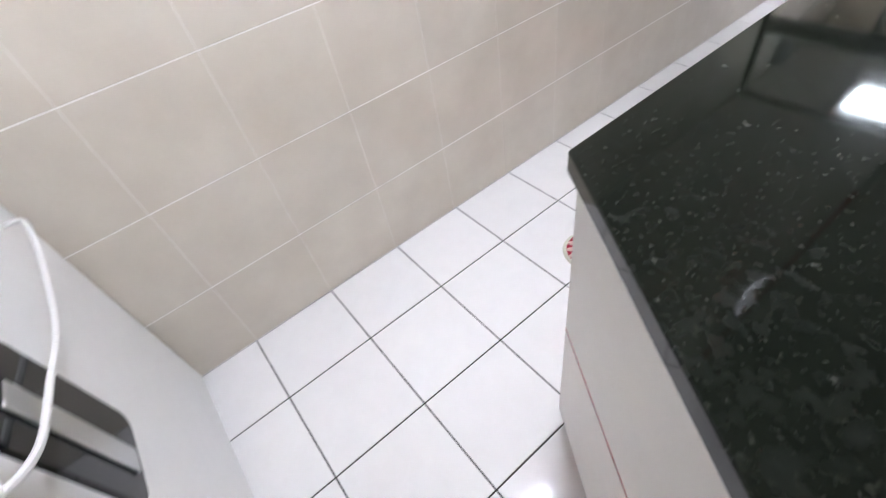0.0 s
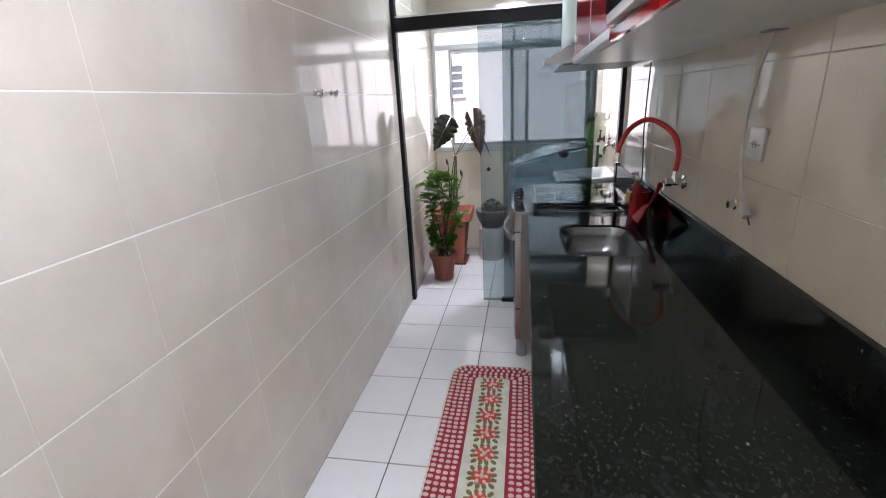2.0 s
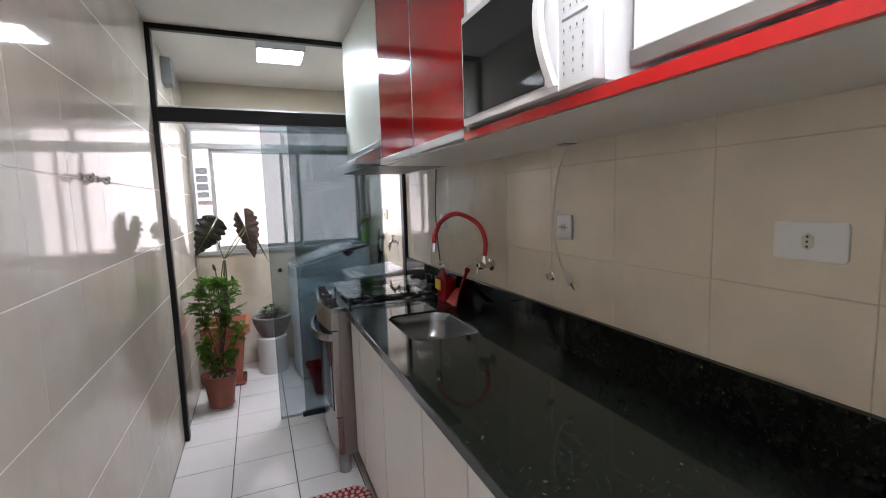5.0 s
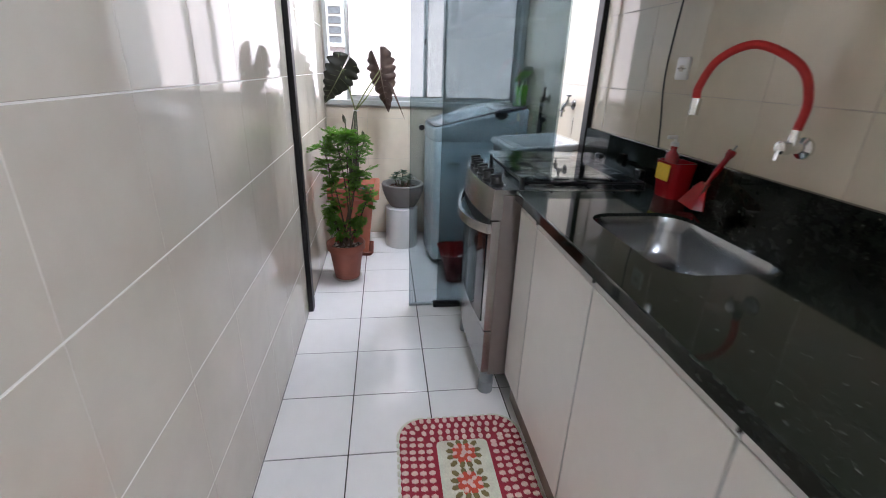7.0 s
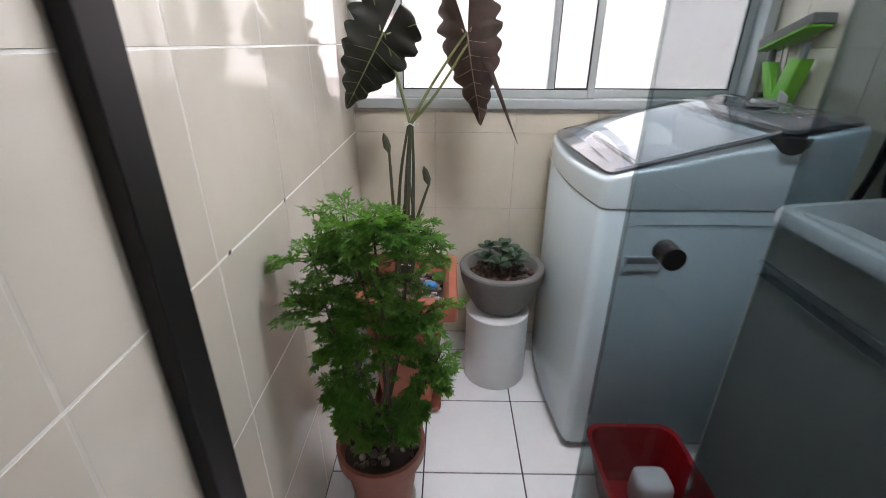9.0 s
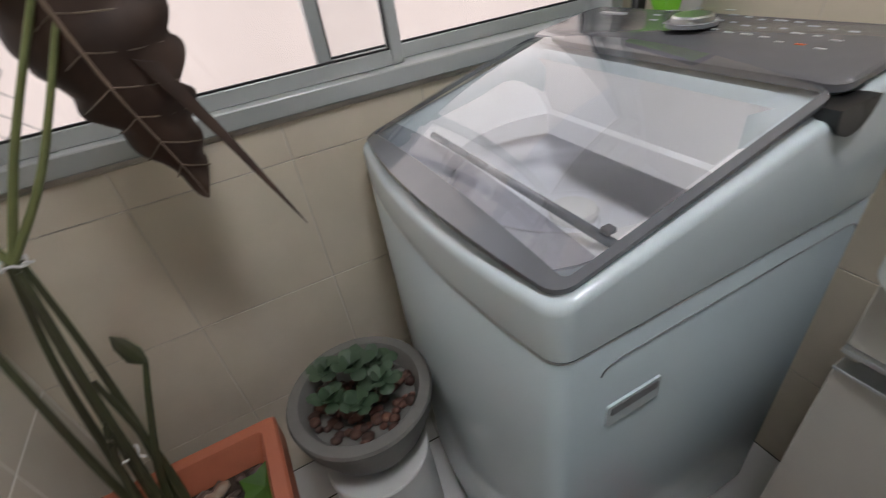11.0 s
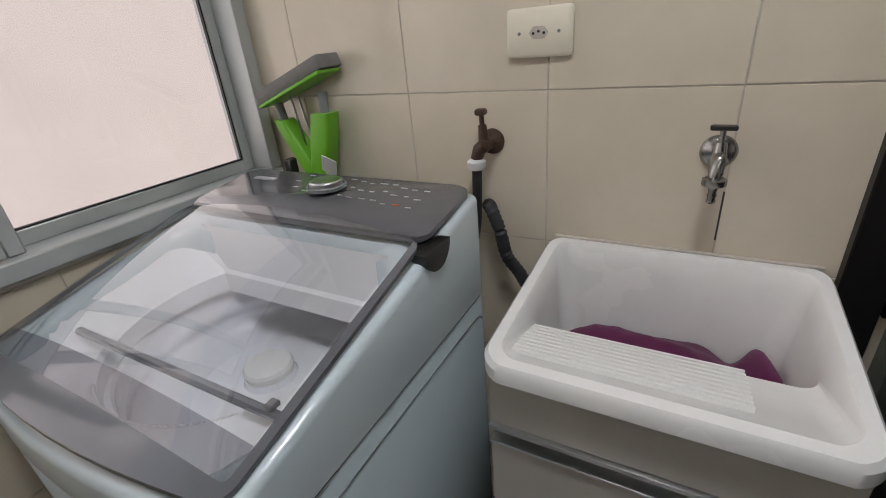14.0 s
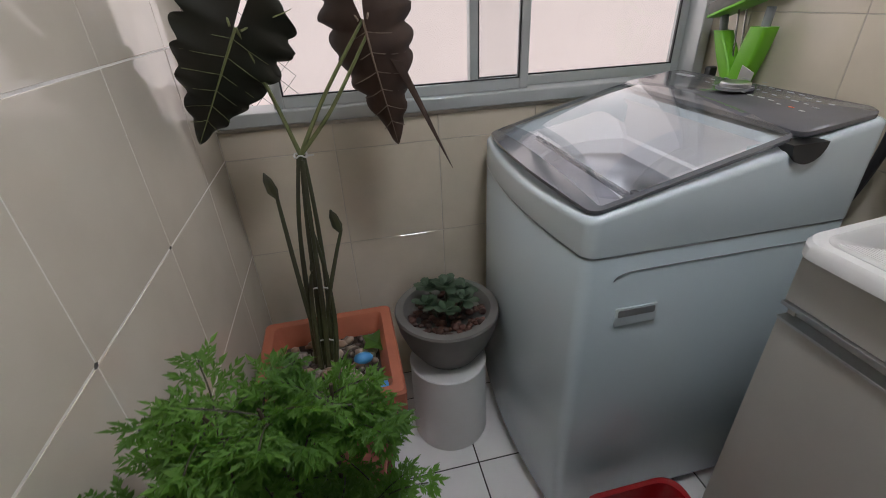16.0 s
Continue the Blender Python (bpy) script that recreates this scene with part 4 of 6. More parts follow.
# Black slab stands in for the shade under the machine.
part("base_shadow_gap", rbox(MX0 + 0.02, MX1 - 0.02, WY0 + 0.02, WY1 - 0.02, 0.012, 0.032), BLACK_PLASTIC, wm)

# ---- laundry tank on its cabinet ----
TX0, TX1, TY0, TY1 = 0.800, XR - 0.003, 0.150, 0.612
tc = thing("tank_cabinet", (1.0, 0.38, 0.0), "beige laminate cabinet under the laundry tank", "cabinet")
bm = bmesh.new()
box(bm, TX0 + 0.03, TX1 - 0.02, TY0 + 0.012, TY0 + 0.027, 0.06, 0.862)
box(bm, TX0 + 0.03, TX1 - 0.02, TY1 - 0.027, TY1 - 0.012, 0.06, 0.862)
box(bm, TX0 + 0.03, TX1 - 0.02, TY0 + 0.027, TY1 - 0.027, 0.06, 0.075)
part("body", bm, GREY_LAM, tc)
td = part("door", rbox(TX0 + 0.010, TX0 + 0.028, TY0 + 0.012, TY1 - 0.012, 0.07, 0.722, 0.0015), GREY_LAM, tc)
part("top_rail", rbox(TX0 + 0.010, TX0 + 0.028, TY0 + 0.012, TY1 - 0.012, 0.765, 0.862, 0.0015), GREY_LAM, tc)
bm = bmesh.new()
box(bm, TX0 + 0.005, TX0 + 0.036, TY0 + 0.012, TY1 - 0.012, 0.7230, 0.7290, 0.001)
box(bm, TX0 + 0.034, TX0 + 0.038, TY0 + 0.012, TY1 - 0.012, 0.7300, 0.7560)
box(bm, TX0 + 0.003, TX0 + 0.036, TY0 + 0.012, TY1 - 0.012, 0.7560, 0.7645, 0.001)
part("handle_profile", bm, ALU, td, "aluminium pull channel")
for fx in (TX0 + 0.06, TX1 - 0.06):
    for fy in (TY0 + 0.05, TY1 - 0.05):
        part("foot", lathe(bmesh.new(), fx, fy, [(0.02, 0.0), (0.02, 0.061)], 12), BLACK_PLASTIC, tc)

tank = thing("laundry_tank", (1.0, 0.38, 0.86), "worn white plastic laundry tank with a ribbed washboard", "laundry sink")
RZ = lambda x, y: 0.897 + 0.030 * max(0.0, (x - TX0) / (TX1 - TX0)) ** 1.2
tm, th = (TY0 + TY1) / 2, (TY1 - TY0) / 2


def bowx(pts, depth):
    return [(x - depth * (1 - ((y - tm) / th) ** 2) * max(0.0, 1 - (x - TX0) / 0.12), y) for x, y in pts]


bm = bmesh.new()
N = 8
lo = bowx(rrect(TX0 + 0.012, TX1, TY0 + 0.008, TY1 - 0.008, 0.03, N), 0.036)
ou = bowx(rrect(TX0, TX1, TY0, TY1, 0.035, N), 0.040)
ou2 = bowx(rrect(TX0 + 0.006, TX1 - 0.002, TY0 + 0.006, TY1 - 0.006, 0.032, N), 0.040)
in1 = bowx(rrect(TX0 + 0.024, TX1 - 0.016, TY0 + 0.022, TY1 - 0.022, 0.03, N), 0.036)
in2 = bowx(rrect(TX0 + 0.028, TX1 - 0.020, TY0 + 0.026, TY1 - 0.026, 0.03, N), 0.033)
b0 = rrect(0.958, TX1 - 0.024, TY0 + 0.030, TY1 - 0.030, 0.03, N)
b1 = rrect(0.968, TX1 - 0.045, TY0 + 0.055, TY1 - 0.050, 0.04, N)
b2 = rrect(0.985, TX1 - 0.07, TY0 + 0.09, TY1 - 0.09, 0.03, N)
loft(bm, [at_z(lo, lambda x, y: RZ(x, y) - 0.031), at_z(ou, lambda x, y: RZ(x, y) - 0.029), at_z(ou, lambda x, y: RZ(x, y) - 0.008), at_z(ou2, RZ),
          at_z(in1, RZ), at_z(in2, lambda x, y: RZ(x, y) - 0.006), at_z(b0, lambda x, y: 0.850 if x < 1.0 else 0.875), at_z(b1, 0.68), at_z(b2, 0.66)], False, True)
part("basin", bm, OFF_WHITE, tank, smooth=36)
bm = bmesh.new()
wy0, wy1 = 0.270, TY1 - 0.036
prof = [(TX0 + 0.030, 0.880)]
for i in range(9):
    x = TX0 + 0.042 + i * 0.0135
    z = 0.882 - 0.030 * (i / 8)
    prof += [(x, z - 0.002), (x + 0.0035, z + 0.008), (x + 0.0075, z + 0.008), (x + 0.0115, z - 0.003)]
prof += [(0.967, 0.846), (0.972, 0.70)]
loft(bm, [[(x, y, z) for x, z in prof] + [(0.968, y, 0.69), (TX0 + 0.030, y, 0.85)] for y in (wy0, wy1)])
part("washboard", bm, OFF_WHITE, tank, "ribbed white washboard", smooth=30)

part("sealant", rbox(TX1 - 0.006, XR - 0.0004, TY0 + 0.01, TY1 - 0.01, 0.9265, 0.9310, 0.0015), GROUT, tank, "stained sealant along the wall")

# purple cloth in the basin
bm = bmesh.new()
rings = []
for j in range(61):
    v = j / 60
    y = 0.178 + 0.392 * v
    lump = math.exp(-((v - 0.10) / 0.055) ** 2)
    r = 0.056 * (0.30 + 0.70 * min(1.0, math.sin(math.pi * min(1.0, 0.06 + v * 0.94)) * 1.8) ** 0.7) * (1.0 - 0.25 * v + 0.02 * lump - 0.18 * math.exp(-((v - 0.22) / 0.05) ** 2))
    cx, cz = 1.052 + 0.030 * v + 0.028 * lump, 0.712 + 0.022 * lump + 0.030 * math.sin(math.pi * v) + 0.012 * v
    ring = []
    for k in range(32):
        a = 2 * math.pi * k / 32
        d = r * (1 + 0.07 * math.sin(3 * a + 4 * v) + 0.13 * noise.noise((1.3 * math.cos(a), 1.3 * math.sin(a), v * 5)) + 0.05 * noise.noise((3 * math.cos(a), 3 * math.sin(a), v * 16)))
        ring.append((cx + 1.25 * d * math.cos(a), y + 0.008 * math.sin(2 * a), max(0.664, cz + d * math.sin(a))))
    rings.append(ring)
loft(bm, rings)
solid("cloth", bm, PURPLE, "crumpled dark purple cloth lying in the laundry tank", "cloth", smooth=80)

# ---- crocheted runner ----
RX0, RX1, RY0, RY1 = 0.182, 0.628, -2.385, -0.79
rug = thing("rug", (0.40, -1.6, 0.0), "long crocheted red and cream runner with rose motifs", "rug")
bm = bmesh.new()
N = 10
loft(bm, [at_z(rrect(RX0, RX1, RY0, RY1, 0.09, N), 0.0015), at_z(rrect(RX0 - 0.003, RX1 + 0.003, RY0 - 0.003, RY1 + 0.003, 0.09, N), 0.006), at_z(rrect(RX0 + 0.004, RX1 - 0.004, RY0 + 0.004, RY1 - 0.004, 0.09, N), 0.010)])
part("border", bm, WINE_Y, rug, "dark red crochet border")
IX0, IX1, IY0, IY1 = RX0 + 0.130, RX1 - 0.130, RY0 + 0.120, RY1 - 0.120
bm = bmesh.new()
loft(bm, [at_z(rrect(IX0, IX1, IY0, IY1, 0.02, 4), 0.0095), at_z(rrect(IX0, IX1, IY0, IY1, 0.02, 4), 0.013)])
part("field", bm, CREAM, rug, "cream crochet middle")


def bobbles(spots, rx, ry, z, h):
    """Low stitches: six-sided domes, joined."""
    v, f = [], []
    for x, y, a in spots:
        b = len(v)
        ca, sa = math.cos(a), math.sin(a)
        for s, zz in ((1.0, 0.0), (0.75, 0.7), ):
            for k in range(6):
                t = math.pi * k / 3
                px, py = rx * s * math.cos(t), ry * s * math.sin(t)
                v.append((x + px * ca - py * sa, y + px * sa + py * ca, z + h * zz))
        v.append((x, y, z + h))
        for k in range(6):
            j = (k + 1) % 6
            f.append((b + k, b + j, b + 6 + j, b + 6 + k))
            f.append((b + 6 + k, b + 6 + j, b + 12))
    bm = bmesh.new()
    vs = [bm.verts.new(p) for p in v]
    for q in f:
        bm.faces.new([vs[i] for i in q])
    return bm


spots = []
rr = random.Random(3)
for ring, (inset, pitch) in enumerate(((0.014, 0.0300), (0.044, 0.0300), (0.074, 0.0300), (0.104, 0.0300))):
    pts = rrect(RX0 + inset, RX1 - inset, RY0 + inset, RY1 - inset, max(0.03, 0.088 - inset), 12)
    pts = pts + [pts[0]]
    carry = 0.0
    for (ax, ay), (bx, by) in zip(pts, pts[1:]):
        L = math.hypot(bx - ax, by - ay)
        ang = math.atan2(by - ay, bx - ax)
        d = carry
        while d < L:
            u = d / L
            spots.append((ax + (bx - ax) * u + rr.uniform(-0.0015, 0.0015), ay + (by - ay) * u + rr.uniform(-0.0015, 0.0015), ang))
            d += pitch
        carry = d - L
b = part("pink_stitches", bobbles(spots, 0.0105, 0.0140, 0.008, 0.0085), PINK_Y, rug, "pale pink raised stitches")
b["kind"] = "stuff"
edge_spots = []
pts = rrect(RX0 - 0.002, RX1 + 0.002, RY0 - 0.002, RY1 + 0.002, 0.09, 14)
for (ax, ay), (bx, by) in zip(pts, pts[1:] + pts[:1]):
    n = max(1, int(math.hypot(bx - ax, by - ay) / 0.030))
    for k in range(n):
        edge_spots.append((ax + (bx - ax) * k / n, ay + (by - ay) * k / n, math.atan2(by - ay, bx - ax)))
b = part("scalloped_edge", bobbles(edge_spots, 0.0155, 0.012, 0.0015, 0.007), CREAM, rug)
b["kind"] = "stuff"
n_fl = 11
for i in range(n_fl):
    cy = IY0 + (i + 0.5) * (IY1 - IY0) / n_fl
    cx = (IX0 + IX1) / 2
    leaves = [(cx + 0.050 * math.cos(a) * min(1.0, 0.80 / max(abs(math.cos(a)), abs(math.sin(a)))) * 1.18, cy + 0.050 * math.sin(a) * min(1.0, 0.80 / max(abs(math.cos(a)), abs(math.sin(a)))) * 1.18, a) for a in [math.pi * (k + 0.5) / 6 for k in range(12)]]
    fl = part("leaf_ring", bobbles(leaves, 0.018, 0.011, 0.012, 0.006), OLIVE_Y, rug)
    part("rose", bobbles([(cx + 0.027 * math.cos(a), cy + 0.027 * math.sin(a), a) for a in [math.pi * k / 4 + 0.2 + 0.8 * i for k in range(8)]], 0.021, 0.013, 0.014, 0.009), RED_Y, fl)
    part("rose_petals", bobbles([(cx + q * math.cos(a), cy + q * math.sin(a), a) for q, a in [(0.034 - 0.014 * (k % 2), math.pi * k * 0.285 + 0.6 + 0.9 * i) for k in range(7)]] + [(cx, cy, 0)], 0.011, 0.009, 0.018, 0.009), PINK_Y, fl)

# ---- tap, caddy and brush at the sink ----
tap = thing("kitchen_tap", (1.17, -1.115, 1.11), "chrome wall tap with a bent red silicone spout", "tap")
bm = lathe(bmesh.new(), 0, 0, [(0.028, 0.0), (0.027, 0.006), (0.014, 0.012), (0.013, 0.045), (0.017, 0.048), (0.017, 0.070), (0.010, 0.074)], 24)
bmesh.ops.transform(bm, matrix=pose(XR, -1.130, 1.116, 0, -90, 0), verts=bm.verts)
part("body", bm, CHROME, tap)
part("riser", lathe(bmesh.new(), 1.148, -1.130, [(0.013, 1.116), (0.013, 1.142), (0.010, 1.146), (0.010, 1.165)], 16), CHROME, tap)
arc = curve_pts([(1.148, -1.130, 1.160), (1.152, -1.130, 1.232), (1.128, -1.104, 1.306), (1.060, -1.035, 1.352), (1.000, -0.990, 1.318), (0.965, -0.985, 1.250), (0.957, -0.998, 1.215)], 8)
part("spout", tube(bmesh.new(), arc, 0.0105, 12), RED_HOSE, tap, "bent red hose spout")
tip = Vector(arc[-1])
part("nozzle", tube(bmesh.new(), [tip + Vector((0.001, -0.001, 0.006)), tip + Vector((-0.002, -0.003, -0.036))], 0.0125, 14), CHROME, tap)
bm = bmesh.new()
tube(bm, [(1.124, -1.130, 1.116), (1.110, -1.130, 1.116)], 0.011, 12)
tube(bm, [(1.114, -1.130, 1.112), (1.108, -1.134, 1.085)], [0.006, 0.005], 8)
part("handle", bm, CHROME, tap)

caddy = thing("sponge_caddy", (1.105, -0.755, CZ), "red plastic sponge caddy with a yellow sponge and soap pump", "caddy")
bm = bmesh.new()
R0 = [at_z(rrect(1.072, 1.150, -0.81, -0.71, 0.025, 5), CZ + 0.0005), at_z(rrect(1.064, 1.156, -0.820, -0.700, 0.028, 5), CZ + 0.120), at_z(rrect(1.069, 1.151, -0.815, -0.705, 0.026, 5), CZ + 0.120),
      at_z(rrect(1.076, 1.146, -0.806, -0.714, 0.024, 5), CZ + 0.010)]
loft(bm, R0)
part("cup", bm, RED_PLASTIC, caddy)
part("sponge", rbox(1.059, 1.0655, -0.800, -0.730, CZ + 0.058, CZ + 0.113, 0.003), YELLOW, caddy)
part("bottle", lathe(bmesh.new(), 1.105, -0.735, [(0.022, CZ + 0.012), (0.022, CZ + 0.135), (0.010, CZ + 0.150), (0.010, CZ + 0.165)], 16), RED_PLASTIC, caddy)
bm = lathe(bmesh.new(), 1.105, -0.735, [(0.013, CZ + 0.1655), (0.013, CZ + 0.178), (0.005, CZ + 0.180), (0.005, CZ + 0.195)], 12)
tube(bm, [(1.108, -0.735, CZ + 0.196), (1.075, -0.735, CZ + 0.194)], 0.006, 8)
part("pump", bm, WHITE_PLASTIC, caddy)

brush = thing("dustpan", (1.11, -0.93, CZ), "small red plastic sink scoop leaning on the backsplash", "scoop")
bm = bmesh.new()
rows = []
for i in range(7):
    u = i / 6
    w = 0.018 + 0.040 * u
    y, z = -0.905 - 0.052 * u * 0.6, CZ + 0.070 - 0.066 * u
    x = 1.120 - 0.050 * u
    rows.append([(x + 0.003 - abs(k) * 0.010 * (u > 0), y + w * k, z + 0.012 * abs(k)) for k in (-1, -0.5, 0, 0.5, 1)])
top = [[(p[0] - 0.004, p[1], p[2] + 0.001) for p in r] for r in rows]
loft(bm, [r + list(reversed(t)) for r, t in zip(rows, top)])
part("scoop", bm, RED_PLASTIC, brush)
bm = bmesh.new()
tube(bm, curve_pts([(1.120, -0.905, CZ + 0.072), (1.138, -0.912, CZ + 0.115), (1.150, -0.924, CZ + 0.155), (1.158, -0.932, CZ + 0.185)], 5), [0.006] * 4 + [0.009] * 8 + [0.013] * 3 + [0.010], 10)
part("handle", bm, RED_PLASTIC, brush)
part("hook", tube(bmesh.new(), [(1.158, -0.932, CZ + 0.184), (1.164, -0.936, CZ + 0.200)], 0.003, 6), GREY_PLASTIC, brush)


# ---- outlets and cables ----
def outlet(y, z, w, h, label, sockets=(0.0,), turned=False, plate=None):
    o = thing("outlet", (XR, y, z), label, "outlet", "wall outlets")
    bm = bmesh.new()
    a, b = rrect(y - w / 2, y + w / 2, z - h / 2, z + h / 2, 0.008, 4), rrect(y - w / 2 + 0.004, y + w / 2 - 0.004, z - h / 2 + 0.004, z + h / 2 - 0.004, 0.006, 4)
    loft(bm, [[(XR - 0.0003, u, v) for u, v in a], [(XR - 0.007, u, v) for u, v in a], [(XR - 0.010, u, v) for u, v in b]])
    part("plate", bm, plate or WHITE_PLASTIC, o)
    for dy in sockets:
        bm = bmesh.new()
        hexa = [(0.017, 0), (0.010, 0.010), (-0.010, 0.010), (-0.017, 0), (-0.010, -0.010), (0.010, -0.010)]
        loft(bm, [[(XR - 0.0098, y + dy + u, z + v) for u, v in hexa], [(XR - 0.0108, y + dy + u, z + v) for u, v in hexa]])
        if turned:
            bmesh.ops.rotate(bm, verts=bm.verts, cent=(XR, y + dy, z), matrix=Matrix.Rotation(radians(90), 3, "X"))
        s = part("socket", bm, GROUT, o)
        for k in (-0.0095, 0, 0.0095):
            bm = lathe(bmesh.new(), 0, 0, [(0.0025, 0), (0.0025, 0.0006)], 8)
            bmesh.ops.transform(bm, matrix=pose(XR - 0.0108, y + dy + (0.001 if turned else k), z + (k if turned else 0.002 if k == 0 else -0.001), 0, -90, 0), verts=bm.verts)
            part("hole", bm, BLACK_PLASTIC, s)
    for dy in () if turned else (-w * 0.30, w * 0.30):
        bm = lathe(bmesh.new(), 0, 0, [(0.003, 0), (0.003, 0.0008)], 8)
        bmesh.ops.transform(bm, matrix=pose(XR - 0.0098, y + dy, z, 0, -90, 0), verts=bm.verts)
        part("screw", bm, GREY_PLASTIC, o)


outlet(-1.655, 1.312, 0.078, 0.085, "square white outlet plate above the worktop")
outlet(-0.575, 1.300, 0.070, 0.075, "square white outlet plate beside the stove")
outlet(-2.388, 1.318, 0.125, 0.075, "wide white outlet plate above the worktop", turned=True)
outlet(0.640, 1.312, 0.118, 0.080, "yellowed white outlet plate above the laundry tank", plate=YELLOWED)

cb = thing("hanging_cable", (1.16, -1.65, 1.12), "pale cable with a plug hanging under the wall cabinets", "cable")
path = curve_pts([(1.165, -1.690, 1.5875), (1.165, -1.640, 1.500), (1.165, -1.612, 1.360), (1.160, -1.638, 1.230), (1.160, -1.680, 1.155)], 7)
part("cord", tube(bmesh.new(), path, 0.0036, 8), CABLE_W, cb)
pl = part("plug", tube(bmesh.new(), [(1.160, -1.678, 1.157), (1.160, -1.692, 1.142), (1.160, -1.712, 1.126)], [0.006, 0.011, 0.012], 8), CABLE_W, cb)
for k in (-0.007, 0.007):
    part("pin", tube(bmesh.new(), [(1.160, -1.711 + k * 0.5, 1.127 + k * 0.7), (1.160, -1.727 + k * 0.5, 1.114 + k * 0.7)], 0.0024, 6), BRASS, pl)
part("hole_cover", rbox(1.140, 1.180, -1.715, -1.665, UZ - 0.004, UZ - 0.0005), GREY_PLASTIC, cb)
solid("hood_cable", tube(bmesh.new(), curve_pts([(1.172, -0.518, 1.592), (1.174, -0.492, 1.400), (1.174, -0.490, 1.250), (1.174, -0.525, 1.090), (1.168, -0.560, 0.935)], 7), 0.0032, 8), BLACK_PLASTIC, "thin black cable running down behind the stove", "cable")
rg = thing("water_point", (XR, -1.582, 1.130), "small capped chrome pipe outlet in the tiled wall", "pipe outlet")
bm = lathe(bmesh.new(), 0, 0, [(0.016, 0), (0.016, 0.004), (0.011, 0.006), (0.011, 0.022), (0.001, 0.022)], 16)
bmesh.ops.transform(bm, matrix=pose(XR, -1.580, 1.130, 0, -90, 0), verts=bm.verts)
part("cap", bm, CHROME, rg)
for y in (-1.170, -1.010):
    hk = thing("wall_hook", (XL, y, 1.525), "small chrome double hook on the tiled wall", "hook", "wall hooks")
    bm = lathe(bmesh.new(), 0, 0, [(0.012, 0), (0.012, 0.005), (0.006, 0.008), (0.006, 0.025), (0.011, 0.030), (0.011, 0.036), (0.001, 0.039)], 16)
    bmesh.ops.transform(bm, matrix=pose(XL, y, 1.525, 0, 90, 0), verts=bm.verts)
    part("stud", bm, CHROME, hk)
    part("prong", tube(bmesh.new(), curve_pts([(XL + 0.018, y, 1.523), (XL + 0.026, y - 0.012, 1.508), (XL + 0.036, y - 0.018, 1.512), (XL + 0.040, y - 0.018, 1.528)], 4), 0.004, 8), CHROME, hk)

# grey box and cables high on the laundry wall
mb = thing("junction_box", (XL, 0.56, 2.22), "small grey plastic box high on the laundry wall", "box")
part("case", rbox(XL + 0.0005, XL + 0.06, 0.50, 0.62, 2.21, 2.38, 0.005, 2), GREY_PLASTIC, mb)
for k in range(3):
    part("cable", tube(bmesh.new(), curve_pts([(XL + 0.03, 0.612, 2.25 - 0.02 * k), (XL + 0.02, 0.72, 2.17 - 0.02 * k), (XL + 0.012, 0.95, 2.09 - 0.015 * k), (XL + 0.008, 1.36, 2.05 - 0.012 * k)], 5), 0.004, 6), CABLE_W, mb)

# ---- laundry taps, hoses and mop ----
ta = thing("washer_tap", (XR, 0.74, 1.12), "old dark brass wall tap feeding the washing machine", "tap")
bm = lathe(bmesh.new(), 0, 0, [(0.026, 0), (0.024, 0.008), (0.012, 0.014), (0.012, 0.05), (0.001, 0.052)], 20)
bmesh.ops.transform(bm, matrix=pose(XR, 0.737, 1.119, 0, -90, 0), verts=bm.verts)
part("flange", bm, BRASS, ta)
bm = bmesh.new()
tube(bm, [(1.145, 0.738, 1.119), (1.143, 0.748, 1.112), (1.141, 0.755, 1.092)], [0.014, 0.014, 0.012], 12)
tube(bm, [(1.150, 0.740, 1.122), (1.152, 0.744, 1.158)], [0.012, 0.008], 12)
tube(bm, [(1.152, 0.744, 1.156), (1.153, 0.746, 1.178)], 0.005, 8)
box(bm, 1.143, 1.163, 0.736, 0.757, 1.176, 1.188, 0.003)
part("valve", bm, BRASS, ta)
part("nut", lathe(bmesh.new(), 1.141, 0.755, [(0.017, 1.072), (0.019, 1.076), (0.019, 1.088), (0.013, 1.093)], 12), WHITE_PLASTIC, ta)
part("hose", tube(bmesh.new(), curve_pts([(1.141, 0.755, 1.074), (1.141, 0.757, 1.02), (1.142, 0.765, 0.93), (1.142, 0.80, 0.80), (1.142, 0.86, 0.70)], 6), 0.010, 10), RUBBER, ta)
solid("drain_hose", tube(bmesh.new(), curve_pts([(1.170, 0.745, 0.985), (1.142, 0.728, 0.990), (1.132, 0.705, 0.945), (1.130, 0.690, 0.89), (1.135, 0.660, 0.845), (1.140, 0.64, 0.78), (1.14, 0.64, 0.60), (1.14, 0.655, 0.0)], 10),
           [0.0125 + 0.002 * (i % 2) for i in range(71)], 10), RUBBER, "black corrugated drain hose behind the washing machine", "hose")
tb = thing("tank_tap", (XR, 0.339, 1.114), "chrome wall tap with a black handle over the tank", "tap")
bm = lathe(bmesh.new(), 0, 0, [(0.034, 0), (0.033, 0.004), (0.024, 0.012), (0.013, 0.016), (0.013, 0.058), (0.001, 0.060)], 24)
bmesh.ops.transform(bm, matrix=pose(XR, 0.339, 1.112, 0, -90, 0), verts=bm.verts)
part("flange", bm, STEEL, tb)
bm = bmesh.new()
tube(bm, [(1.140, 0.339, 1.114), (1.122, 0.340, 1.108), (1.110, 0.341, 1.090), (1.108, 0.341, 1.080)], [0.014, 0.015, 0.013, 0.012], 14)
tube(bm, [(1.138, 0.339, 1.116), (1.140, 0.339, 1.140)], [0.013, 0.010], 12)
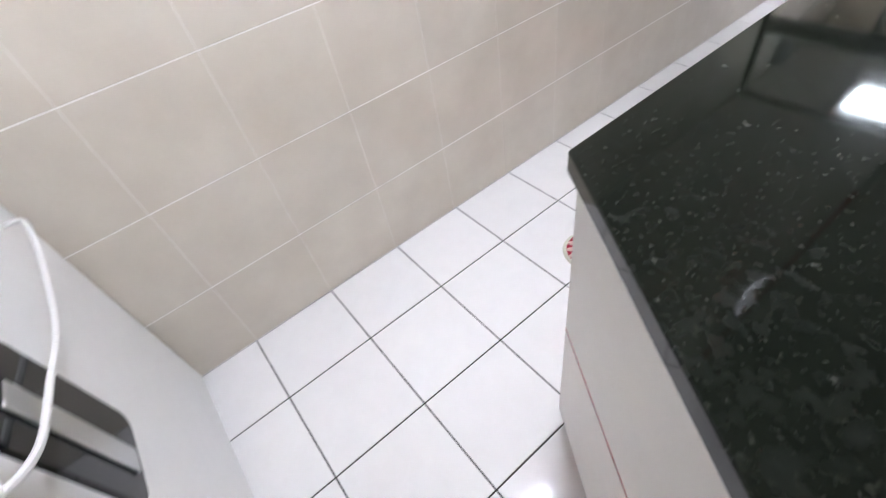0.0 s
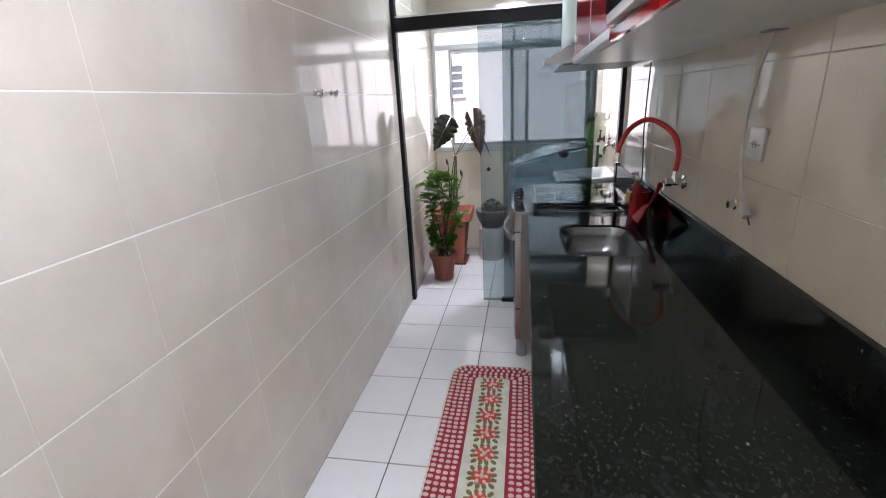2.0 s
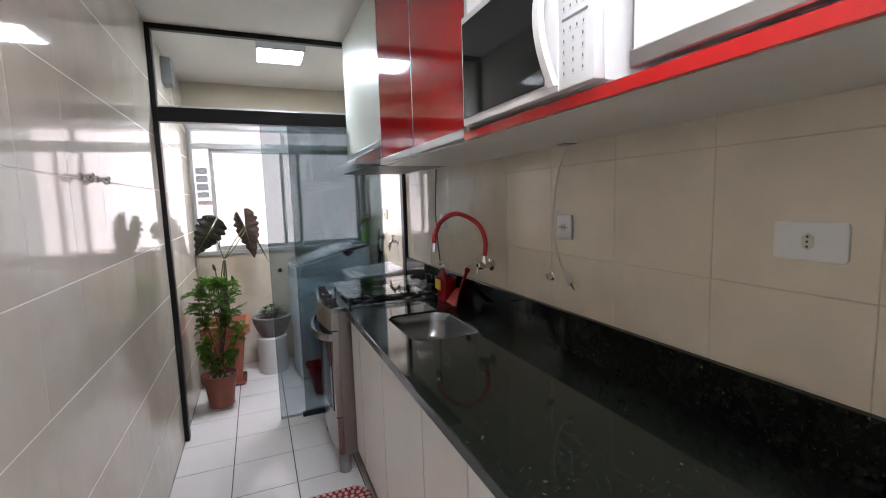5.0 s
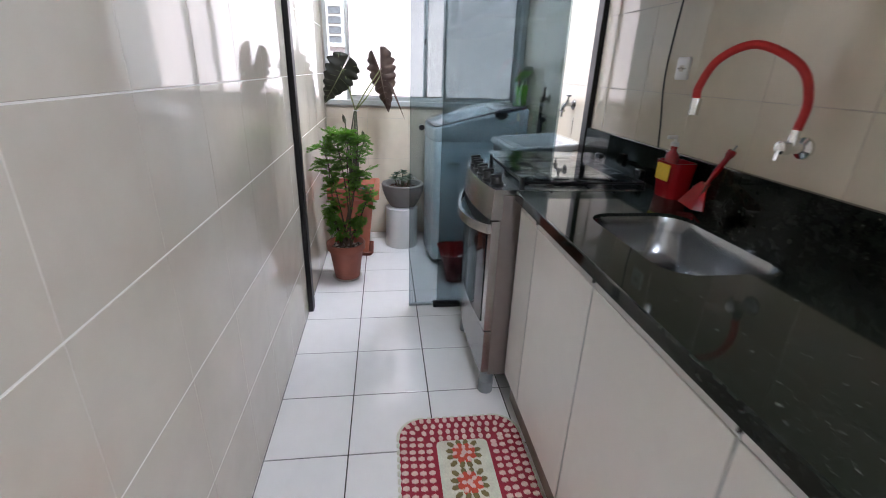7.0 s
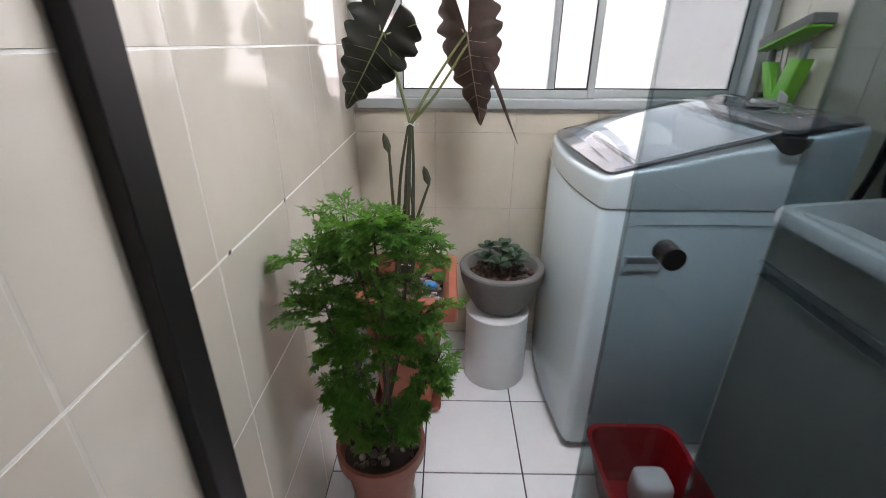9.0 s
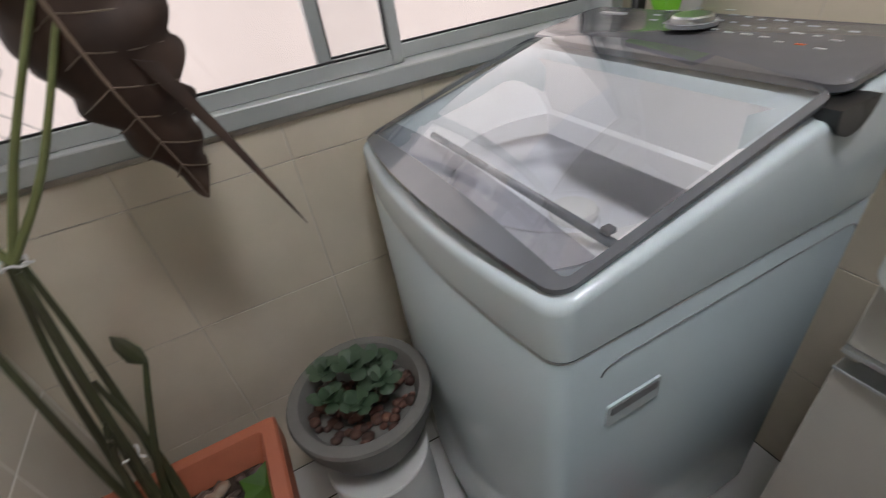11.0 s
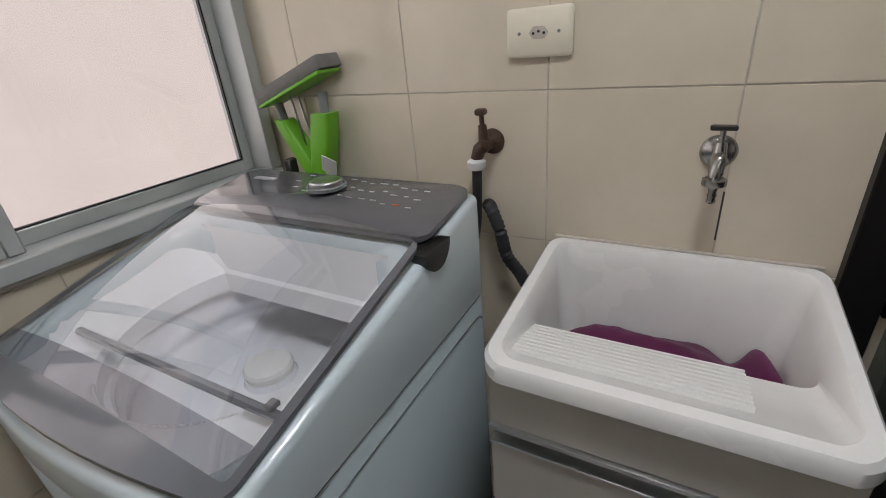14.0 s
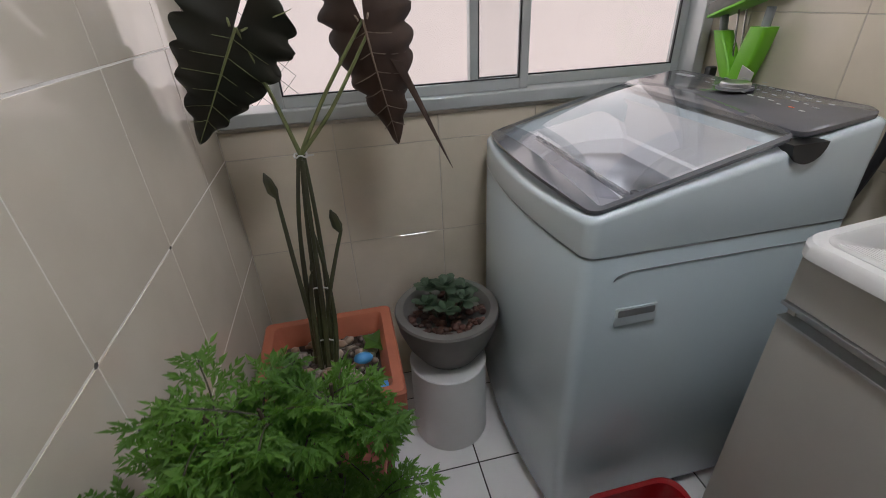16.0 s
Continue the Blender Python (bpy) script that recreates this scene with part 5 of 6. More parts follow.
tube(bm, [(1.140, 0.339, 1.139), (1.142, 0.339, 1.164)], 0.0055, 10)
lathe(bm, 1.108, 0.341, [(0.021, 1.066), (0.022, 1.069), (0.022, 1.078), (0.013, 1.082)], 10)
lathe(bm, 1.108, 0.341, [(0.007, 1.030), (0.009, 1.034), (0.007, 1.040), (0.009, 1.046), (0.007, 1.052), (0.010, 1.066)], 12)
part("body", bm, STEEL, tb)
part("handle", rbox(1.131, 1.153, 0.316, 0.362, 1.163, 1.172, 0.004, 2), BLACK_PLASTIC, tb)
tb.scale = (0.82, 0.82, 0.82)

mop = thing("mop", (1.135, 1.18, 0.0), "lime green butterfly mop with a grey sponge, standing upside down", "mop")
part("pole", tube(bmesh.new(), [(1.135, 1.18, 0.0), (1.135, 1.18, 1.03)], 0.011, 12), GREEN_PLASTIC, mop)
bm = bmesh.new()
lathe(bm, 1.135, 1.176, [(0.016, 1.00), (0.022, 1.03), (0.024, 1.055), (0.018, 1.065)], 14)
part("socket", bm, GREEN_PLASTIC, mop)
for (y0, z0, y1, z1, w0, w1) in ((1.190, 1.045, 1.262, 1.170, 0.020, 0.016), (1.165, 1.040, 1.128, 1.185, 0.024, 0.026)):
    bm = bmesh.new()
    rows = []
    for i in range(6):
        u = i / 5
        y, z, w = y0 + (y1 - y0) * u, z0 + (z1 - z0) * u, w0 + (w1 - w0) * u + 0.004 * math.sin(3 * u)
        rows.append([(x, yy, z) for x, yy in rrect(1.112, 1.158, y - w, y + w, 0.008, 3)])
    loft(bm, rows)
    arm = part("arm", bm, GREEN_PLASTIC, mop)
    part("link", tube(bmesh.new(), [(1.135, y1, z1 - 0.01), (1.135, y1 + (0.010 if y1 > 1.2 else -0.004), z1 + 0.045)], 0.011, 10), GREY_PLASTIC, arm)
ang = math.degrees(math.atan2(0.075, -0.26))
for name, m, dims in (("plate", GREEN_PLASTIC, (-0.045, 0.030, -0.105, 0.112, 0.0, 0.009)), ("sponge", GREY_FOAM, (-0.036, 0.036, -0.110, 0.116, 0.0095, 0.040))):
    bm = rbox(*dims, bevel=0.006, seg=2)
    bmesh.ops.transform(bm, matrix=pose(1.138, 1.185, 1.236, -19, 0, 0), verts=bm.verts)
    part(name, bm, m, mop)
bm = bmesh.new()
for a in ((1.135, 1.205, 1.10), (1.135, 1.180, 1.10)):
    tube(bm, [a, (1.135, a[1] + 0.02, 1.222)], 0.0028, 6)
part("rod", bm, STEEL, mop)
bm = rbox(-0.001, 0.001, -0.02, 0.02, -0.035, 0.035)
bmesh.ops.transform(bm, matrix=pose(1.112, 1.125, 1.058, 25, -20, 0), verts=bm.verts)
part("tag", bm, WHITE_PLASTIC, mop, "white paper tag")
part("clip", rbox(1.112, 1.142, 1.255, 1.275, 1.0, 1.075, 0.004), BLACK_PLASTIC, mop)

# red basin on the floor beside the tank
rb = thing("basin", (0.61, 0.49, 0.0), "red plastic basin on the laundry floor", "basin")
bm = bmesh.new()
loft(bm, [at_z(rrect(0.525, 0.705, 0.40, 0.600, 0.04, 5), 0.0005), at_z(rrect(0.485, 0.740, 0.375, 0.640, 0.05, 5), 0.185), at_z(rrect(0.478, 0.747, 0.368, 0.647, 0.05, 5), 0.190), at_z(rrect(0.490, 0.735, 0.380, 0.635, 0.05, 5), 0.188),
          at_z(rrect(0.530, 0.700, 0.405, 0.595, 0.04, 5), 0.008)])
part("bowl", bm, RED_PLASTIC, rb)
sc = solid("pouch", rbox(0.60, 0.70, 0.47, 0.56, 0.008, 0.13, 0.03, 3), WHITE_PLASTIC, "crumpled white plastic pouch in the red basin", "pouch")

# ---- white upright fridge by the entry ----
fr = thing("fridge", (0.06, -3.9, 0.0), "white upright fridge with a dark door panel", "fridge")
bm = bmesh.new()
fo = lambda d, z: at_z(rrect(XL + 0.012 + d, 0.42 - d, -4.24 + d, -3.60 - d, 0.03, 5), z)
loft(bm, [fo(0.01, 0.03), fo(0, 0.04), fo(0, 1.60), fo(0.012, 1.612)])
part("body", bm, WHITE_PLASTIC, fr)
bm = bmesh.new()
loft(bm, [[(x, y, z) for x, z in rrect(0.215, 0.405, 0.545, 0.835, 0.03, 5)] for y in (-3.605, -3.594)])
dp = part("panel", bm, BLACK_GLASS, fr, "dark glossy panel")
part("bar", rbox(0.30, 0.35, -3.593, -3.588, 0.56, 0.82, 0.002), ALU, dp)
part("cord", tube(bmesh.new(), curve_pts([(-0.158, -3.602, 0.796), (-0.158, -3.57, 0.776), (0.108, -3.57, 0.738), (0.295, -3.57, 0.77), (0.419, -3.57, 0.798), (0.501, -3.57, 0.85), (0.441, -3.598, 0.83)], 6), 0.0055, 8), WHITE_PLASTIC, fr, "white hanging power cord")
for fx in (XL + 0.06, 0.37):
    for fy in (-4.19, -3.66):
        part("foot", lathe(bmesh.new(), fx, fy, [(0.02, 0.0), (0.02, 0.031)], 10), BLACK_PLASTIC, fr)

# ---- plants ----
def flat_leaves(quads):
    """Many small leaves, each a folded diamond of two triangles, as one mesh."""
    v, f = [], []
    for a, d, side, length, width, lift in quads:
        i = len(v)
        m = a + d * (length * 0.45)
        v += [a, m + side * width + lift, a + d * length, m - side * width + lift]
        f += [(i, i + 1, i + 2), (i, i + 2, i + 3)]
    me = bpy.data.meshes.new("foliage")
    me.from_pydata([tuple(p) for p in v], [], f)
    me.update()
    return me


def foliage_part(quads, material, parent, name="foliage"):
    me = flat_leaves(quads)
    me.materials.append(material)
    ob = new(name, me)
    ob.parent = parent
    ob.matrix_parent_inverse = Matrix.Translation(-parent.location)
    ob["kind"] = "stuff"
    return ob


rp = random.Random(11)
# feathery aralia in a round brown pot
AX, AY = -0.108, 0.528
ar = thing("potted_fern", (AX, AY, 0.0), "bushy feathery green plant in a round brown pot", "potted plant", "laundry plants")
pot = part("pot", lathe(bmesh.new(), AX, AY, [(0.078, 0.012), (0.092, 0.12), (0.105, 0.20), (0.118, 0.202), (0.120, 0.242), (0.110, 0.244), (0.100, 0.20), (0.001, 0.198)], 36), TERRA2, ar)
part("saucer", lathe(bmesh.new(), AX, AY, [(0.080, 0.0005), (0.092, 0.014), (0.088, 0.016), (0.080, 0.008), (0.001, 0.008)], 32), GROUT, ar, "pale plastic saucer")
part("soil", lathe(bmesh.new(), AX, AY, [(0.1005, 0.2005), (0.06, 0.212), (0.001, 0.208)], 24), SOIL, ar)
bm = bmesh.new()
for i in range(34):
    a, r = rp.uniform(0, 6.28), 0.095 * math.sqrt(rp.random())
    x, y, s = AX + r * math.cos(a), AY + r * math.sin(a), rp.uniform(0.008, 0.015)
    q = bmesh.ops.create_icosphere(bm, subdivisions=1, radius=s)["verts"]
    for p in q:
        p.co = Vector((p.co.x + x, p.co.y + y, p.co.z * 0.7 + 0.214))
b = part("stones", bm, PEBBLE, ar, smooth=80)
b["kind"] = "stuff"
stems = []
bm = bmesh.new()
TOPS = ((-0.130, 0.430, 0.930), (-0.200, 0.420, 0.860), (-0.005, 0.445, 0.925), (0.015, 0.430, 0.720), (-0.170, 0.385, 0.770),
        (0.055, 0.465, 0.590), (-0.180, 0.475, 0.500), (-0.075, 0.420, 0.935), (-0.030, 0.480, 0.420), (-0.175, 0.490, 0.400))
for i, top in enumerate(TOPS):
    a = i * 0.8 + 0.4
    base = (AX + 0.03 * math.cos(a), AY + 0.03 * math.sin(a), 0.205)
    mid = tuple((b + t) / 2 + rp.uniform(-0.02, 0.02) for b, t in zip(base, top))
    pts = curve_pts([base, mid, top], 8)
    stems.append(pts)
    tube(bm, pts, [0.0065 - 0.0045 * k / (len(pts) - 1) for k in range(len(pts))], 6)
part("stem", bm, BARK, ar)
quads = []
rach = bmesh.new()


def frond(start, out, length):
    """A ragged, twice-divided leaf: a stalk with side sprigs of narrow lobes."""
    d = out.normalized()
    p = Vector(start)
    pts = [p.copy()]
    n = 6
    roll = rp.uniform(-0.5, 0.5)
    for k in range(n):
        d = (d + Vector((rp.uniform(-0.08, 0.08), rp.uniform(-0.08, 0.08), -0.10))).normalized()
        side = d.cross(Vector((roll, 0.2, 1))).normalized()
        up = side.cross(d)
        p = p + d * (length / n)
        p.x = max(p.x, XL + 0.012)
        pts.append(p.copy())
        if k < 1:
            continue
        w = length * rp.uniform(0.26, 0.46) * math.sin(math.pi * (0.30 + 0.60 * k / n))
        for s in (1, -1) if k < n - 1 else (1, -1, 0):
            pd = (side * s * rp.uniform(0.6, 1.0) + d * rp.uniform(0.4, 0.9) + up * rp.uniform(-0.3, 0.35)).normalized()
            for j in range(5):
                q = p + pd * (w * (j + 0.5) / 5)
                if q.x < XL + 0.006:
                    continue
                pn = pd.cross(up).normalized()
                for s2 in (1, -1):
                    dd = (pd * rp.uniform(0.5, 1.0) + pn * s2 * rp.uniform(0.3, 0.9) + up * rp.uniform(-0.5, 0.5)).normalized()
                    ll = rp.uniform(0.010, 0.019) * (1 - 0.10 * j)
                    quads.append((q, dd, dd.cross(up).normalized(), ll, ll * rp.uniform(0.13, 0.22), up * rp.uniform(-0.002, 0.003)))
            quads.append((p + pd * w * 0.85, pd, pd.cross(up).normalized(), rp.uniform(0.012, 0.02), 0.0028, up * 0.001))
            quads.append((p, pd, pd.cross(up).normalized(), w, 0.0012, up * 0.0005))
    tube(rach, pts, 0.0010, 4)


for k in range(380):
    st = stems[k % len(stems)]
    u = 0.48 + 0.52 * rp.random() ** 0.5
    p = st[min(len(st) - 1, int(u * (len(st) - 1)))]
    a = rp.uniform(0, 6.28)
    z = p.z
    out = Vector((math.cos(a), math.sin(a), rp.uniform(0.0, 1.1) if z > 0.5 else rp.uniform(-0.4, 0.5)))
    frond(p + Vector((rp.uniform(-0.010, 0.010), rp.uniform(-0.010, 0.010), 0)), out, rp.uniform(0.05, 0.094) if z > 0.70 else rp.uniform(0.03, 0.058))
part("leaf_stalk", rach, STEM, ar)["kind"] = "stuff"
foliage_part(quads, FERN, ar)

# alocasia in a square terracotta pot
al = thing("potted_alocasia", (-0.07, 0.98, 0.0), "tall dark-leaved alocasia in a square terracotta planter", "potted plant", "laundry plants")
px0, px1, py0, py1 = -0.244, 0.100, 0.806, 1.148


def sq(d, z, r=0.012):
    return at_z(rrect(px0 + d, px1 - d, py0 + d, py1 - d, r, 3), z)


bm = bmesh.new()
loft(bm, [sq(0.085, 0.022), sq(0.040, 0.425), sq(0.008, 0.430), sq(0.0, 0.436), sq(-0.002, 0.500), sq(0.003, 0.506), sq(0.026, 0.506), sq(0.030, 0.500), sq(0.048, 0.440)])
part("planter", bm, TERRA, al)
bm = bmesh.new()
loft(bm, [sq(0.065, 0.0005), sq(0.050, 0.026), sq(0.055, 0.030), sq(0.075, 0.010)])
part("saucer", bm, TERRA2, al)
part("soil", loft(bmesh.new(), [sq(0.050, 0.430), sq(0.046, 0.446)]), SOIL, al)
for colour, count, seed, nm in ((PEBBLE, 150, 5, "gravel"), (TAN_STONE, 40, 8, "pale_gravel")):
    r2 = random.Random(seed)
    bm = bmesh.new()
    for i in range(count):
        x, y, s = r2.uniform(px0 + 0.058, px1 - 0.058), r2.uniform(py0 + 0.058, py1 - 0.058), r2.uniform(0.008, 0.016)
        q = bmesh.ops.create_icosphere(bm, subdivisions=1, radius=s)["verts"]
        st, an = r2.uniform(1.0, 1.6), r2.uniform(0, 3.14)
        for p in q:
            cx, cy = p.co.x * st, p.co.y
            p.co = Vector((x + cx * math.cos(an) - cy * math.sin(an), y + cx * math.sin(an) + cy * math.cos(an), p.co.z * 0.65 + 0.450 + (0.006 if nm != "gravel" else 0)))
    b = part(nm, bm, colour, al, smooth=80)
    b["kind"] = "stuff"
for x, y, s in ((0.045, 0.868, 0.024), (0.010, 0.985, 0.020)):
    bm = bmesh.new()
    q = bmesh.ops.create_icosphere(bm, subdivisions=2, radius=s)["verts"]
    for p in q:
        p.co = Vector((p.co.x * 1.3 + x, p.co.y * 0.9 + y, p.co.z * 0.75 + 0.466))
    part("blue_stone", bm, BLUE_STONE, al, "bright blue stone", smooth=80)
bm = bmesh.new()
q = []
for i in range(5):
    a = i * 1.25
    o = Vector((0.052, 1.03, 0.468))
    q.append((o, Vector((math.cos(a), math.sin(a), 0.25)).normalized(), Vector((-math.sin(a), math.cos(a), 0)), 0.050, 0.020, Vector((0, 0, 0.006))))
foliage_part(q, FERN, al, "seedling")
TIE = Vector((-0.056, 1.110, 0.985))
BASE = Vector((-0.092, 1.000, 0.445))
for i, (dx, dy, hgt) in enumerate(((0.0, 0.0, 1.0), (0.030, 0.010, 1.0), (-0.026, 0.012, 1.0), (0.014, -0.020, 0.98), (0.042, 0.0, 0.66), (-0.012, -0.02, 0.55))):
    top = BASE.lerp(TIE, hgt) + Vector((dx * 0.22, dy * 0.22, 0))
    pts = curve_pts([BASE + Vector((dx * 0.7, dy * 0.7, 0)), BASE.lerp(top, 0.35) + Vector((dx * 0.8, dy * 0.8, 0)), BASE.lerp(top, 0.7) + Vector((dx * 0.6 - 0.003, dy * 0.6, 0)), top], 6)
    part("stem", tube(bmesh.new(), pts, [0.0078 - 0.0038 * k / (len(pts) - 1) for k in range(len(pts))], 8), STEM, al)
for nm, ctrl, hx in (("side_stem", [BASE, (-0.108, 1.03, 0.66), (-0.120, 1.070, 0.84), (-0.124, 1.085, 0.90)], 0), ("side_stem", [BASE, (-0.055, 1.03, 0.62), (-0.020, 1.06, 0.73), (0.004, 1.080, 0.795)], 0)):
    pts = curve_pts(ctrl, 6)
    ss = part(nm, tube(bmesh.new(), pts, [0.007 - 0.003 * k / (len(pts) - 1) for k in range(len(pts))], 8), STEM, al)
    e = Vector(pts[-1])
    part("bud", tube(bmesh.new(), [e, e + Vector((-0.006, 0, 0.018)), e + Vector((-0.012, 0, 0.045)), e + Vector((-0.016, 0, 0.062))], [0.005, 0.013, 0.010, 0.001], 8), STEM, ss)
for p in (TIE, BASE.lerp(TIE, 0.42), BASE.lerp(TIE, 0.16)):
    bm = bmesh.new()
    ring = [p + Vector((0.0145 * math.cos(a), 0.0145 * math.sin(a), 0.004 * math.sin(3 * a))) for a in [2 * math.pi * k / 14 for k in range(15)]]
    tube(bm, ring, 0.0020, 6)
    tube(bm, [p + Vector((0.012, -0.008, 0)), p + Vector((0.030, -0.026, 0.006))], 0.0020, 6)
    part("string_tie", bm, WHITE_PLASTIC, al, "white string tie")


def big_leaf(name, attach, tip, lobes, width, normal, blade_mat, rib_mat, seed, droop, label, fold=0.0, sinus=0.30):
    """An arrow-shaped leaf with scalloped edges, hanging from its stalk at attach."""
    attach, tip = Vector(attach), Vector(tip)
    axis = tip - attach
    L = axis.length
    ax = axis.normalized()
    nrm = (Vector(normal) - ax * Vector(normal).dot(ax)).normalized()
    sd = nrm.cross(ax).normalized()
    r3 = random.Random(seed)
    bm = bmesh.new()

    def place(u, s, inner, outer, v):
        w = inner + (outer - inner) * v
        wave = 0.010 * math.sin(u * 26 + seed) * v * v
        return attach + ax * (u * L) + sd * (s * w * (1 - fold * 0.3)) + nrm * (wave - droop * v * v * outer * (1.0 + fold) + 0.010 * math.sin(u * 5))

    for s in (1, -1):
        lob = lobes[0] if s > 0 else lobes[1]
        rows = []
        n = 64
        for i in range(n + 1):
            u = min(1.0, -lob / L + (1 + lob / L) * i / n)
            if u < 0:
                f = min(1.0, -u * L / lob)
                inner = 0.003 + sinus * width * f ** 1.1
                outer = inner + (0.97 * width - 0.25 * width * f - sinus * width * f) * (1 - f ** 3.4) ** 0.5 * 0.90 + 0.001
                outer = max(outer, inner + 0.0012)
            else:
                inner = 0.0
                outer = width * (1 - u) ** 0.80 * (0.84 + 0.60 * u * (1 - u)) + 0.0008
            sc = 1 - (0.20 + 0.05 * math.sin(u * 9 + seed)) * (1 - abs(math.sin(u * L * 64 + s))) * (0 if i in (0, n) else 1)
            outer = inner + (outer - inner) * sc
            rows.append([place(u, s, inner, outer, v / 5) for v in range(6)])
        front = [[p + nrm * 0.0008 for p in r] for r in rows]
        backs = [[p - nrm * 0.0008 for p in r] for r in rows]
        loft(bm, [a + list(reversed(b)) for a, b in zip(front, backs)])
    blade = part(name, bm, blade_mat, al, label, smooth=70)
    bm = bmesh.new()
    tube(bm, [attach + ax * (L * t) - nrm * 0.0 + nrm * (0.0016 + 0.010 * math.sin(t * 5)) for t in [k / 12 for k in range(13)]], [0.0032 - 0.0024 * k / 12 for k in range(13)], 6)
    for s in (1, -1):
        lob = lobes[0] if s > 0 else lobes[1]
        tube(bm, [place(-t * lob / L, s, 0.0, 0.010 + 0.62 * width * t, 1.0) + nrm * 0.0015 for t in [k / 6 * 0.85 for k in range(7)]], [0.0026 - 0.0018 * k / 6 for k in range(7)], 6)
        for t in (0.08, 0.22, 0.36, 0.50, 0.64, 0.78):
            o = width * (1 - t) ** 0.8 * (0.80 + 0.55 * t * (1 - t)) * 0.86
            tube(bm, [place(t + 0.10 * q, s, 0.0, o, q) + nrm * 0.0012 for q in (0.02, 0.3, 0.6, 0.9)], 0.0007 if fold < 0.1 else 0.0012, 5)
    part("rib", bm, rib_mat, blade)
    return attach


a1 = big_leaf("leaf", (-0.125, 1.090, 1.250), (-0.258, 1.115, 1.030), (0.088, 0.094), 0.136, (0.35, -1.0, 0.35), LEAF_DARK, RIB, 1, 0.20, "dark green arrow-shaped leaf with pale veins", sinus=0.03)
a2 = big_leaf("leaf", (0.118, 1.100, 1.252), (0.172, 1.140, 0.975), (0.140, 0.125), 0.130, (-0.25, -1.0, 0.25), LEAF_DRY, RIB_DRY, 2, 0.48, "curled brown leaf showing its veined back", fold=0.32, sinus=0.22)
tl = curve_pts([(0.180, 1.105, 1.17), (0.222, 1.095, 1.08), (0.256, 1.075, 1.0), (0.284, 1.052, 0.935)], 6)
bm = bmesh.new()
loft(bm, [[(p.x - w, p.y, p.z + w * 0.4), (p.x, p.y - 0.003, p.z), (p.x + w, p.y, p.z - w * 0.3), (p.x, p.y + 0.003, p.z)] for p, w in zip(tl, [0.014 - 0.0132 * (k / (len(tl) - 1)) ** 0.8 for k in range(len(tl))])])
part("leaf_tail", bm, LEAF_DRY, al, smooth=60)
for end, mid in ((a1, (-0.088, 1.112, 1.11)), (a2, (0.018, 1.110, 1.11)), (a2 + Vector((0.004, 0, -0.03)), (0.028, 1.105, 1.08))):
    pts = curve_pts([TIE, mid, end], 8)
    part("leaf_stalk", tube(bmesh.new(), pts, [0.0055 - 0.0022 * k / (len(pts) - 1) for k in range(len(pts))], 8), RIB, al)

# succulent in a grey cement pot on a white drum
stand = thing("plant_stand", (0.262, 1.105, 0.0), "plain white cylindrical stand under a flower pot", "plant stand")
part("drum", lathe(bmesh.new(), 0.262, 1.105, [(0.118, 0.0005), (0.121, 0.008), (0.118, 0.292), (0.001, 0.292)], 48), WHITE_PLASTIC, stand)
part("lid", lathe(bmesh.new(), 0.262, 1.105, [(0.1195, 0.2925), (0.1195, 0.299), (0.116, 0.302), (0.001, 0.302)], 48), WHITE_PLASTIC, stand)
su = thing("potted_succulent", (0.272, 1.135, 0.302), "round grey cement pot with a green succulent and clay pebbles", "potted plant", "laundry plants")
part("pot", lathe(bmesh.new(), 0.272, 1.135, [(0.085, 0.3025), (0.095, 0.305), (0.128, 0.36), (0.150, 0.42), (0.158, 0.468), (0.154, 0.474), (0.132, 0.474), (0.126, 0.466), (0.116, 0.436), (0.001, 0.434)], 48), CEMENT, su)
r4 = random.Random(9)
bm = bmesh.new()
for i in range(120):
    a, r, s = r4.uniform(0, 6.28), 0.112 * math.sqrt(r4.random()), r4.uniform(0.008, 0.014)
    q = bmesh.ops.create_icosphere(bm, subdivisions=1, radius=s)["verts"]
    o = Vector((0.272 + r * math.cos(a), 1.135 + r * math.sin(a), 0.443))
    for p in q:
        p.co = Vector((p.co.x * 1.2, p.co.y, p.co.z * 0.8)) + o
part("clay_gravel", bm, CLAY_BALL, su, smooth=80)["kind"] = "stuff"
heads = [(0.0, 0.0, 0.09)] + [(0.062 * math.cos(a), 0.062 * math.sin(a), r4.uniform(0.03, 0.075)) for a in [k * 1.05 + 0.3 for k in range(6)]]
